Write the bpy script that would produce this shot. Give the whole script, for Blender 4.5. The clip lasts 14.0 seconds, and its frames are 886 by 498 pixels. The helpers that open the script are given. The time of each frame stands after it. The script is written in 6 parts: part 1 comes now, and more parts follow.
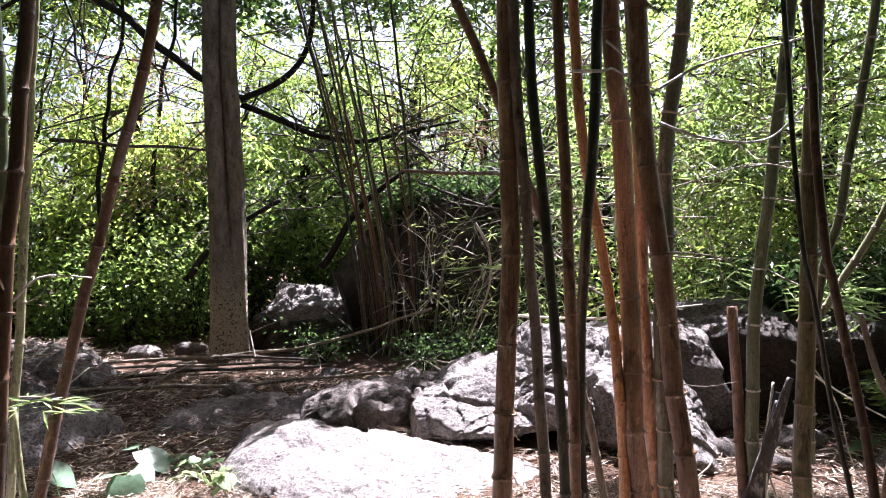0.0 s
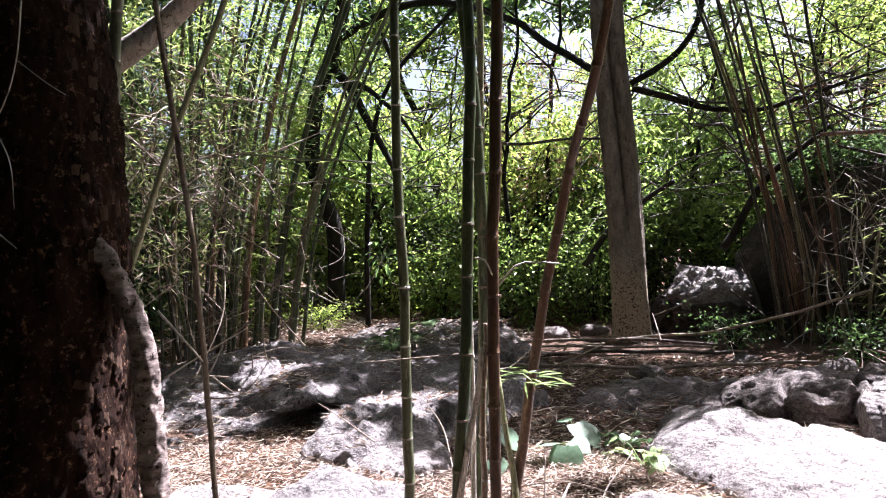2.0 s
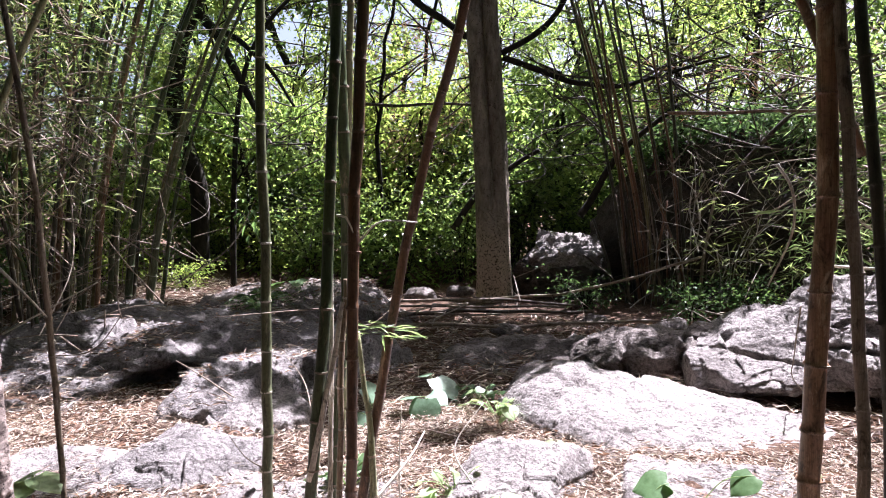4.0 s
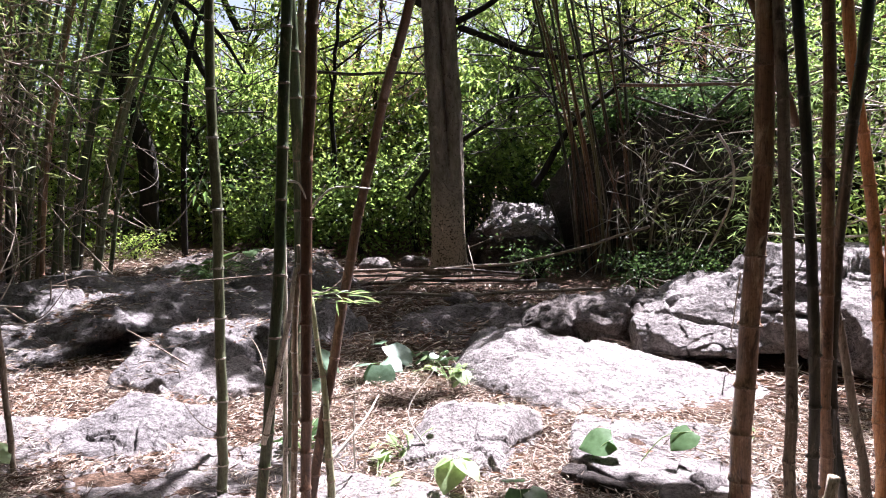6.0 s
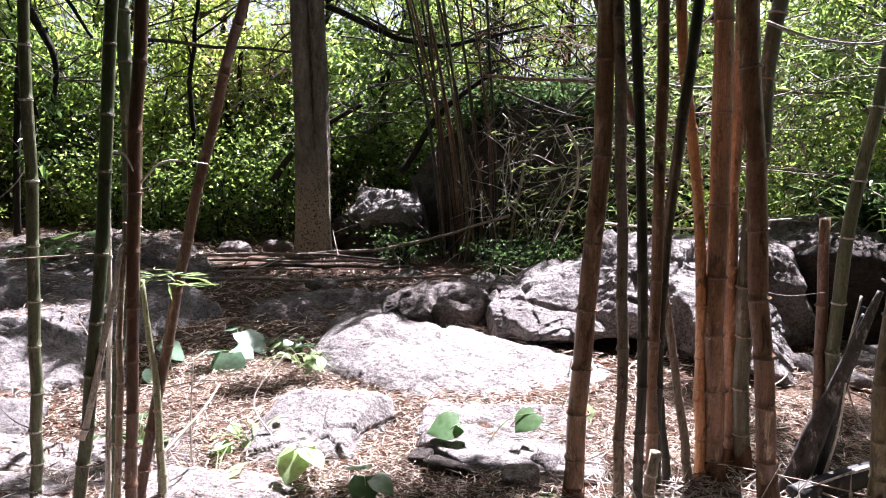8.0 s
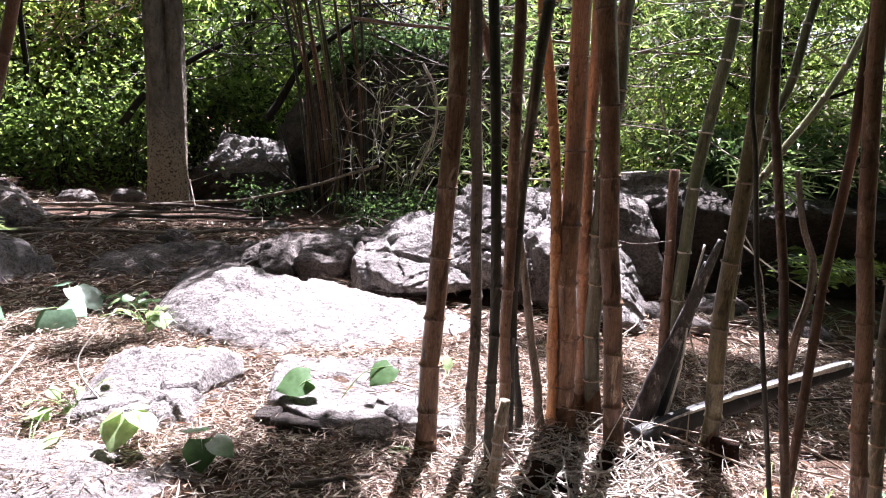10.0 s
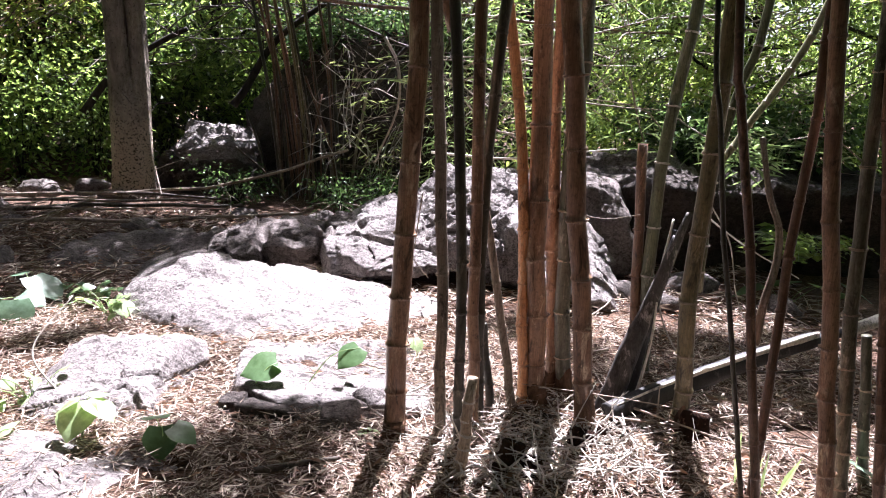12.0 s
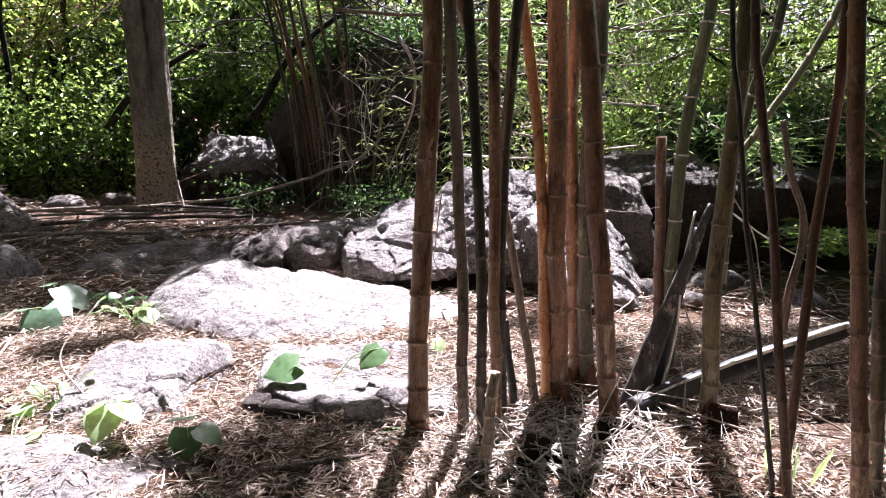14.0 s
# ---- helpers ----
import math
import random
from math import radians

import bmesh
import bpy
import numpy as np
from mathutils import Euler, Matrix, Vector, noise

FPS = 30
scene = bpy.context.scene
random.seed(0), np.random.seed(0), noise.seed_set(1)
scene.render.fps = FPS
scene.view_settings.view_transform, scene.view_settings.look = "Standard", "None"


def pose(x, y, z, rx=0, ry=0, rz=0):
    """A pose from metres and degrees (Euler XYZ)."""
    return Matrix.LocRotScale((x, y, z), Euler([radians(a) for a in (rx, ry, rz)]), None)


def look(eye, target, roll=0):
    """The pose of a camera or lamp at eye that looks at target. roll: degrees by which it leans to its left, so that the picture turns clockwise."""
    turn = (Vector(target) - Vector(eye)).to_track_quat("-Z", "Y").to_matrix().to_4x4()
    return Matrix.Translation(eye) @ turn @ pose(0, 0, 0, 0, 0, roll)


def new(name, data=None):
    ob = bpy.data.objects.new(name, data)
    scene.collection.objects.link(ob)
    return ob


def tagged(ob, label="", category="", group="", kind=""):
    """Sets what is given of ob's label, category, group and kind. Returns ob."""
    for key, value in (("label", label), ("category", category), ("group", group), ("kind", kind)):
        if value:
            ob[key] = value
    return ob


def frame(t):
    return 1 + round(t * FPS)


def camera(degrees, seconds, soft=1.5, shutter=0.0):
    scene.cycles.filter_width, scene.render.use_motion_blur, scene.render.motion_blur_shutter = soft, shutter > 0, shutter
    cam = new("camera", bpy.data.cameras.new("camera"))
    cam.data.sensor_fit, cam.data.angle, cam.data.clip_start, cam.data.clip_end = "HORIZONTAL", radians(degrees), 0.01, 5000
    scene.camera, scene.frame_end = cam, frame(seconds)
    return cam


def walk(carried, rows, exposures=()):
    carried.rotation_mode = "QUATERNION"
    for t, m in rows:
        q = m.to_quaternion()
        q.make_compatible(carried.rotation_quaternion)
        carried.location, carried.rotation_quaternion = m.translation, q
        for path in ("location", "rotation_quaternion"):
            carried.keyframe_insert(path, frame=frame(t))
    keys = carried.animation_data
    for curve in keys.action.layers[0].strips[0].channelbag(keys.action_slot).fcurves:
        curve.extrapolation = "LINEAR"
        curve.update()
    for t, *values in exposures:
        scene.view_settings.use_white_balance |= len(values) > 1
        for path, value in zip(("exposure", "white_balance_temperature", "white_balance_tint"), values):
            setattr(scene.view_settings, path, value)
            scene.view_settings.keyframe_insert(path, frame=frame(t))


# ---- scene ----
EXPOSURE = 2.8
EXPOSURES = [(0.0, 0.10), (1.4, -0.14), (2.5, 0.14), (3.4, 0.11), (4.2, -0.30), (7.0, -0.20), (9.0, -0.10), (11.3, -0.04), (14.0, -0.06)]
cam = camera(66.0, 14.0, soft=1.0)
# seconds, place in metres, turn in degrees
PATH = [
    (0.0, 0.000, 0.000, 1.530, 89.50, -0.00, -0.00),
    (0.5, -0.083, -0.007, 1.516, 88.65, 1.42, 7.91),
    (1.0, -0.175, -0.034, 1.519, 88.69, 1.53, 16.28),
    (1.5, -0.227, -0.060, 1.526, 88.49, 1.57, 23.49),
    (2.0, -0.275, -0.088, 1.533, 89.00, 3.10, 30.59),
    (2.5, -0.284, -0.114, 1.537, 89.39, 3.80, 33.39),
    (3.0, -0.273, -0.121, 1.537, 88.95, 3.70, 32.81),
    (3.5, -0.239, -0.140, 1.534, 87.53, 3.21, 27.85),
    (4.0, -0.193, -0.141, 1.517, 85.46, 1.11, 20.11),
    (4.2, -0.178, -0.148, 1.508, 84.59, 1.12, 19.12),
    (6.3, -0.158, -0.182, 1.497, 83.03, 0.77, 16.40),
    (6.5, -0.148, -0.177, 1.497, 83.25, 0.96, 16.81),
    (7.0, -0.149, -0.169, 1.500, 83.19, 0.78, 16.16),
    (7.5, -0.118, -0.149, 1.494, 82.58, -0.19, 11.91),
    (8.0, -0.070, -0.103, 1.472, 82.07, -1.65, 6.12),
    (8.5, -0.043, -0.057, 1.453, 80.94, -2.18, 2.55),
    (9.0, -0.016, -0.028, 1.441, 80.16, -2.73, -0.33),
    (9.2, -0.003, -0.007, 1.438, 79.84, -2.97, -1.35),
    (11.5, 0.100, 0.113, 1.349, 78.13, -3.54, -5.08),
    (12.0, 0.103, 0.109, 1.352, 78.02, -2.92, -5.82),
    (12.5, 0.127, 0.095, 1.322, 77.91, -1.82, -6.41),
    (13.0, 0.118, 0.098, 1.309, 78.31, -2.41, -6.19),
    (13.5, 0.112, 0.100, 1.311, 79.02, -1.92, -6.07),
    (14.0, 0.114, 0.101, 1.297, 78.81, -1.16, -4.34),
]
walk(cam, [(t, pose(x, y, z, rx, ry, rz)) for t, x, y, z, rx, ry, rz in PATH], [(t, EXPOSURE + e, 5700, 24) for t, e in EXPOSURES])

# ---- light ----
SUN_TO = Vector((0.16, 0.52, 0.84)).normalized()
world = bpy.data.worlds.new("sky")
scene.world = world
world.use_nodes = True
wt = world.node_tree
sky = wt.nodes.new("ShaderNodeTexSky")
sky.sky_type = 'NISHITA'
sky.sun_disc = False
sky.dust_density = 5.0
sky.ozone_density = 0.6
sky.sun_elevation = math.asin(SUN_TO.z)
sky.sun_rotation = math.atan2(SUN_TO.x, SUN_TO.y)
wt.links.new(sky.outputs[0], wt.nodes["Background"].inputs[0])
wt.nodes["Background"].inputs[1].default_value = 0.036
sun = new("sun", bpy.data.lights.new("sun", 'SUN'))
sun.data.energy = 5.0
sun.data.angle = radians(0.53)
sun.data.color = (1.0, 0.95, 0.88)
sun.matrix_world = look(SUN_TO * 40, (0, 0, 0))

# ---- materials ----


def graph(name):
    m = bpy.data.materials.new(name)
    m.use_nodes = True
    nt = m.node_tree
    return m, nt, nt.nodes["Principled BSDF"]


def node(nt, kind, **kw):
    n = nt.nodes.new(kind)
    for k, v in kw.items():
        n.inputs[k].default_value = v
    return n


def ramp(nt, fac, stops):
    r = nt.nodes.new("ShaderNodeValToRGB")
    e = r.color_ramp.elements
    while len(e) < len(stops):
        e.new(0.5)
    for k, (p, c) in enumerate(stops):
        e[k].position, e[k].color = p, (*c, 1)
    nt.links.new(fac, r.inputs[0])
    return r.outputs[0]


def coords(nt, scale=(1, 1, 1), which="Object"):
    tc = nt.nodes.new("ShaderNodeTexCoord")
    mp = nt.nodes.new("ShaderNodeMapping")
    mp.inputs["Scale"].default_value = scale
    nt.links.new(tc.outputs[which], mp.inputs[0])
    return mp.outputs[0]


def noise_tex(nt, vec, scale, detail=6, rough=0.6, dist=0.0):
    n = node(nt, "ShaderNodeTexNoise", Scale=scale, Detail=detail, Roughness=rough, Distortion=dist)
    nt.links.new(vec, n.inputs["Vector"])
    return n.outputs[0]


def mix(nt, fac, a, b, kind='MIX'):
    m = nt.nodes.new("ShaderNodeMix")
    m.data_type, m.blend_type = 'RGBA', kind
    for sock, v in ((m.inputs[0], fac), (m.inputs[6], a), (m.inputs[7], b)):
        if isinstance(v, (int, float)):
            sock.default_value = v
        elif isinstance(v, tuple):
            sock.default_value = (*v, 1)
        else:
            nt.links.new(v, sock)
    return m.outputs[2]


def bump(nt, bsdf, height, strength, distance):
    b = node(nt, "ShaderNodeBump", Strength=strength, Distance=distance)
    nt.links.new(height, b.inputs["Height"])
    nt.links.new(b.outputs[0], bsdf.inputs["Normal"])


def rock_mat(name, light, dark, moss, moss_amount=0.35):
    """Granite: pale and dark mottling at three sizes, lichen patches, pitted relief."""
    m, nt, b = graph(name)
    v = coords(nt)
    base = ramp(nt, noise_tex(nt, v, 1.8, 8, 0.65, 0.3), [(0.34, dark), (0.52, light), (0.72, tuple(min(1, c * 1.2) for c in light))])
    spots = ramp(nt, noise_tex(nt, coords(nt, (1, 1.5, 1.5)), 24, 12, 0.88, 0.3), [(0.40, (0.06, 0.055, 0.055)), (0.47, (0.42, 0.40, 0.395)), (0.54, (1, 1, 1))])
    broad = ramp(nt, noise_tex(nt, v, 3.3, 7, 0.75, 0.8), [(0.36, (1, 1, 1)), (0.62, (0.55, 0.55, 0.55))])
    c = mix(nt, broad, base, spots, 'MULTIPLY')
    fine = ramp(nt, noise_tex(nt, v, 60, 5, 0.8), [(0.36, (0.35, 0.33, 0.34)), (0.5, (1, 1, 1))])
    c = mix(nt, 0.9, c, fine, 'MULTIPLY')
    patch = ramp(nt, noise_tex(nt, v, 4.5, 7, 0.7, 0.6), [(0.62 - 0.2 * moss_amount, (0, 0, 0)), (0.68, (1, 1, 1))])
    c = mix(nt, patch, c, moss)
    nt.links.new(c, b.inputs["Base Color"])
    b.inputs["Roughness"].default_value = 0.85
    b.inputs["Specular IOR Level"].default_value = 0.25
    h = mix(nt, 0.45, noise_tex(nt, v, 9, 12, 0.75), noise_tex(nt, v, 42, 8, 0.7))
    bump(nt, b, h, 1.0, 0.06)
    return m


ROCK = rock_mat("pale_granite", (0.40, 0.363, 0.343), (0.215, 0.19, 0.178), (0.15, 0.127, 0.118), 0.15)
# near-black stands for rock in deep shade; also the soil-dark root crown
ROCK_DARK = rock_mat("shade_and_soil_dark_rock", (0.10, 0.08, 0.07), (0.045, 0.037, 0.032), (0.03, 0.03, 0.02), 0.6)
ROCK_DUSTY = rock_mat("dusty_rock", (0.27, 0.235, 0.215), (0.13, 0.107, 0.095), (0.07, 0.055, 0.045), 0.4)
ROCK_GREY = rock_mat("grey_granite", (0.30, 0.275, 0.265), (0.15, 0.135, 0.128), (0.10, 0.085, 0.078), 0.3)


def soil_mat():
    m, nt, b = graph("soil_and_leaf_litter")
    v = coords(nt)
    big = ramp(nt, noise_tex(nt, v, 0.9, 6, 0.6), [(0.35, (0.06, 0.036, 0.026)), (0.6, (0.14, 0.092, 0.066))])
    streak = ramp(nt, noise_tex(nt, coords(nt, (14, 60, 14)), 1.0, 5, 0.7, 1.2), [(0.42, (0.35, 0.33, 0.3)), (0.6, (1.5, 1.4, 1.3))])
    c = mix(nt, 1.0, big, streak, 'MULTIPLY')
    bits = ramp(nt, noise_tex(nt, v, 55, 4, 0.8), [(0.56, (0, 0, 0)), (0.64, (1, 1, 1))])
    c = mix(nt, bits, c, (0.28, 0.20, 0.15))
    nt.links.new(c, b.inputs["Base Color"])
    b.inputs["Roughness"].default_value = 0.95
    b.inputs["Specular IOR Level"].default_value = 0.15
    bump(nt, b, noise_tex(nt, v, 40, 8, 0.8), 1.0, 0.03)
    return m


SOIL = soil_mat()


def culm_mat(name, a, b_col, pale, rough=0.33):
    """Bamboo: long fibre streaks, blotches, paler worn patches."""
    m, nt, b = graph(name)
    v = coords(nt)
    blot = ramp(nt, noise_tex(nt, coords(nt, (9, 9, 2.2)), 1.0, 6, 0.65, 0.5), [(0.36, a), (0.62, b_col)])
    worn = ramp(nt, noise_tex(nt, coords(nt, (16, 16, 5)), 1.0, 7, 0.75, 0.9), [(0.55, (0, 0, 0)), (0.66, (1, 1, 1))])
    c = mix(nt, worn, blot, pale)
    fib = ramp(nt, noise_tex(nt, coords(nt, (260, 260, 5)), 1.0, 3, 0.6), [(0.3, (0.6, 0.58, 0.55)), (0.65, (1.1, 1.1, 1.1))])
    c = mix(nt, 1.0, c, fib, 'MULTIPLY')
    dirt = ramp(nt, noise_tex(nt, v, 60, 5, 0.8), [(0.34, (0.3, 0.28, 0.26)), (0.5, (1, 1, 1))])
    c = mix(nt, 0.7, c, dirt, 'MULTIPLY')
    stain = ramp(nt, noise_tex(nt, coords(nt, (22, 22, 7)), 1.0, 6, 0.7, 0.6), [(0.36, (0.16, 0.14, 0.13)), (0.44, (1, 1, 1))])
    c = mix(nt, 0.85, c, stain, 'MULTIPLY')
    info = nt.nodes.new("ShaderNodeObjectInfo")
    hue = node(nt, "ShaderNodeHueSaturation")
    val = node(nt, "ShaderNodeMapRange")
    val.inputs[3].default_value, val.inputs[4].default_value = 0.8, 1.2
    nt.links.new(info.outputs["Random"], val.inputs[0])
    nt.links.new(val.outputs[0], hue.inputs["Value"])
    nt.links.new(c, hue.inputs["Color"])
    nt.links.new(hue.outputs[0], b.inputs["Base Color"])
    b.inputs["Roughness"].default_value = rough
    b.inputs["Specular IOR Level"].default_value = 0.5
    bump(nt, b, noise_tex(nt, coords(nt, (120, 120, 12)), 1.0, 6, 0.7), 0.5, 0.004)
    return m


BROWN = culm_mat("brown_bamboo", (0.155, 0.080, 0.046), (0.32, 0.185, 0.110), (0.50, 0.37, 0.25))
ORANGE = culm_mat("orange_bamboo", (0.42, 0.18, 0.07), (0.54, 0.26, 0.11), (0.50, 0.33, 0.20))
RED = culm_mat("reddish_bamboo", (0.105, 0.052, 0.032), (0.18, 0.095, 0.055), (0.35, 0.20, 0.13))
# near-black base colour takes in the shade on backlit and thicket culms
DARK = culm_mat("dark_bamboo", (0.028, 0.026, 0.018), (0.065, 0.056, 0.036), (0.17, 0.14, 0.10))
GREY = culm_mat("grey_green_bamboo", (0.085, 0.085, 0.055), (0.155, 0.145, 0.10), (0.30, 0.27, 0.21))
GREEN = culm_mat("green_bamboo", (0.085, 0.098, 0.05), (0.155, 0.162, 0.088), (0.33, 0.31, 0.22), 0.38)
GREENB = culm_mat("brownish_green_bamboo", (0.10, 0.09, 0.04), (0.20, 0.16, 0.075), (0.36, 0.31, 0.21))
DGREEN = culm_mat("dark_green_bamboo", (0.04, 0.06, 0.028), (0.075, 0.095, 0.04), (0.26, 0.20, 0.13), 0.38)
PALE = culm_mat("straw_bamboo", (0.34, 0.25, 0.17), (0.45, 0.35, 0.25), (0.60, 0.52, 0.42))
PALEG = culm_mat("pale_green_bamboo", (0.25, 0.26, 0.14), (0.38, 0.37, 0.22), (0.5, 0.45, 0.32))
WHITE = culm_mat("bleached_and_sunlit_bamboo", (0.55, 0.50, 0.43), (0.66, 0.61, 0.54), (0.72, 0.68, 0.62))
TWIG = culm_mat("dry_twig", (0.20, 0.15, 0.11), (0.30, 0.24, 0.18), (0.48, 0.42, 0.35), 0.7)
TWIG_DARK = culm_mat("dark_twig", (0.05, 0.038, 0.03), (0.09, 0.07, 0.05), (0.20, 0.16, 0.12), 0.8)
BURNT = culm_mat("charred_bamboo", (0.010, 0.010, 0.011), (0.022, 0.020, 0.020), (0.09, 0.08, 0.075), 0.6)
ASH = culm_mat("ash_grey_bamboo", (0.02, 0.018, 0.018), (0.075, 0.065, 0.06), (0.38, 0.34, 0.32), 0.8)


def bark_mat(name, a, b_col, fleck, scale, depth, fleck_at=0.6, foot=None, bands=0.35):
    m, nt, b = graph(name)
    v = coords(nt)
    c = ramp(nt, noise_tex(nt, coords(nt, (scale, scale, scale * bands)), 1.0, 8, 0.7, 0.4), [(0.35, a), (0.65, b_col)])
    vo = node(nt, "ShaderNodeTexVoronoi", Scale=scale * 2.2)
    nt.links.new(coords(nt, (1, 1, 0.6)), vo.inputs["Vector"])
    fl = ramp(nt, noise_tex(nt, v, scale * 2.6, 7, 0.8), [(fleck_at, (0, 0, 0)), (fleck_at + 0.05, (1, 1, 1))])
    c = mix(nt, fl, c, fleck)
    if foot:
        # cream tone with dark spots round the foot of the stem
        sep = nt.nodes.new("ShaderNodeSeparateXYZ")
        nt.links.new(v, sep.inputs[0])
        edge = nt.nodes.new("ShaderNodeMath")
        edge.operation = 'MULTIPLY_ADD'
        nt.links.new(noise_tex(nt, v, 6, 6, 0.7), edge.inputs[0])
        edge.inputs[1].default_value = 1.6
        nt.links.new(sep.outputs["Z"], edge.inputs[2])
        foot_tone = ramp(nt, noise_tex(nt, v, 42, 4, 0.6), [(0.39, (0.04, 0.033, 0.025)), (0.45, foot), (0.7, tuple(k * 1.2 for k in foot))])
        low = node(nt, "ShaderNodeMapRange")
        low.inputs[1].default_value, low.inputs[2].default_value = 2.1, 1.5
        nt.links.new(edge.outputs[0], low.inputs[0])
        c = mix(nt, low.outputs[0], c, foot_tone)
    nt.links.new(c, b.inputs["Base Color"])
    b.inputs["Roughness"].default_value = 0.9
    b.inputs["Specular IOR Level"].default_value = 0.2
    h = mix(nt, 0.4, noise_tex(nt, coords(nt, (scale * 2, scale * 2, scale * 2 * bands)), 1.0, 10, 0.75), vo.outputs[0])
    bump(nt, b, h, 1.0, depth)
    return m


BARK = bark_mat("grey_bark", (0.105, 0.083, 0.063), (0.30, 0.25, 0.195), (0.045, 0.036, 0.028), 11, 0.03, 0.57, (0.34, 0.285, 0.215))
# flecks are brown bark, brightened to stand for sunlit edges
BARK_DARK = bark_mat("black_flaking_bark", (0.007, 0.005, 0.004), (0.055, 0.028, 0.019), (0.25, 0.14, 0.085), 12, 0.09, 0.57)
BARK_DARK.node_tree.nodes["Principled BSDF"].inputs["Specular IOR Level"].default_value = 0.06
BARK_VINE = bark_mat("pale_flaking_bark", (0.04, 0.024, 0.02), (0.54, 0.44, 0.39), (0.02, 0.014, 0.012), 9, 0.05, 0.55, None, 2.6)
BARK_FLAKE = bark_mat("brown_bark_flakes", (0.035, 0.019, 0.013), (0.20, 0.115, 0.072), (0.015, 0.01, 0.008), 16, 0.02, 0.58)
# pale colour that stands for sun on the leaning limb
BARK_PALE = bark_mat("sunlit_limb_bark", (0.26, 0.20, 0.165), (0.60, 0.54, 0.48), (0.10, 0.07, 0.055), 11, 0.04, 0.55)
BRANCH = bark_mat("dark_branch_bark", (0.014, 0.012, 0.010), (0.036, 0.030, 0.023), (0.07, 0.058, 0.045), 16, 0.01, 0.64)


def leaf_mat(name, dark, light, through_col, share=0.45, rough=0.45, middle=None):
    m, nt, b = graph(name)
    geo = nt.nodes.new("ShaderNodeNewGeometry")
    c = ramp(nt, geo.outputs["Random Per Island"], [(0.0, dark)] + ([(0.5, middle)] if middle else []) + [(0.76 if middle else 0.7, light), (1.0, tuple(min(1, k * 1.25) for k in light))])
    fine = ramp(nt, noise_tex(nt, coords(nt), 35, 3, 0.6), [(0.35, (0.75, 0.78, 0.7)), (0.65, (1.1, 1.1, 1.1))])
    c = mix(nt, 1.0, c, fine, 'MULTIPLY')
    nt.links.new(c, b.inputs["Base Color"])
    b.inputs["Roughness"].default_value = rough
    b.inputs["Specular IOR Level"].default_value = 0.35
    tr = nt.nodes.new("ShaderNodeBsdfTranslucent")
    tc = mix(nt, 1.0, c, through_col, 'MULTIPLY')
    nt.links.new(tc, tr.inputs[0])
    sh = nt.nodes.new("ShaderNodeMixShader")
    sh.inputs[0].default_value = share
    nt.links.new(b.outputs[0], sh.inputs[1])
    nt.links.new(tr.outputs[0], sh.inputs[2])
    nt.links.new(sh.outputs[0], nt.nodes["Material Output"].inputs[0])
    return m


LEAF = leaf_mat("green_leaves", (0.028, 0.052, 0.019), (0.165, 0.225, 0.082), (2.6, 2.6, 1.7), 0.54, 0.32)
LEAF_BRIGHT = leaf_mat("yellow_green_leaves", (0.055, 0.095, 0.025), (0.24, 0.29, 0.09), (2.3, 2.3, 1.6), 0.54, 0.32)
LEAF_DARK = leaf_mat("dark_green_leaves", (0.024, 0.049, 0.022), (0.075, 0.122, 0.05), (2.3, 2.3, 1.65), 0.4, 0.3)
# darkened leaf colour that stands for shade and passes little light
LEAF_SHADE = leaf_mat("leaves_dark_for_shade", (0.018, 0.032, 0.012), (0.05, 0.08, 0.028), (1.3, 1.5, 0.8), 0.35, 0.4)
LEAF_BAMBOO = leaf_mat("bamboo_leaves", (0.09, 0.12, 0.05), (0.23, 0.26, 0.12), (1.9, 1.9, 1.4), 0.42)
LEAF_BROAD = leaf_mat("broad_seedling_leaves", (0.075, 0.145, 0.085), (0.15, 0.23, 0.15), (1.2, 1.4, 1.0), 0.12, 0.38)
LEAF_MID = leaf_mat("mid_green_seedling_leaves", (0.05, 0.105, 0.045), (0.10, 0.17, 0.075), (1.5, 1.7, 0.9), 0.2, 0.35)
LEAF_LIME = leaf_mat("lime_leaves", (0.20, 0.30, 0.13), (0.34, 0.44, 0.23), (1.4, 1.4, 1.0), 0.4)
LEAF_DRY = leaf_mat("dry_brown_leaves", (0.12, 0.06, 0.038), (0.34, 0.21, 0.145), (1.2, 1.1, 1.0), 0.2, 0.7)
STRAW = leaf_mat("dry_bamboo_litter", (0.07, 0.038, 0.028), (0.66, 0.57, 0.49), (1.1, 1.0, 0.9), 0.12, 0.65, (0.23, 0.155, 0.118))

# ---- mesh helpers ----
UP = Vector((0, 0, 1))


def grid_mesh(name, verts, faces, smooth=True):
    """A mesh from numpy arrays of vertices and of equal-sided faces."""
    me = bpy.data.meshes.new(name)
    verts, faces = np.asarray(verts, np.float32), np.asarray(faces, np.int32)
    me.vertices.add(len(verts))
    me.vertices.foreach_set("co", verts.ravel())
    n, k = faces.shape
    me.loops.add(n * k)
    me.loops.foreach_set("vertex_index", faces.ravel())
    me.polygons.add(n)
    me.polygons.foreach_set("loop_start", np.arange(0, n * k, k, dtype=np.int32))
    me.polygons.foreach_set("loop_total", np.full(n, k, np.int32))
    me.polygons.foreach_set("use_smooth", np.full(n, smooth))
    me.update(calc_edges=True)
    me.validate()
    return me


def part(name, me, material, parent=None, label=""):
    """Links a mesh as one object, under a thing or a part where one is given."""
    ob = new(name, me)
    if not me.materials:
        me.materials.append(material)
    if parent is not None:
        ob.parent = parent
    if label:
        ob["label"] = label
    return ob


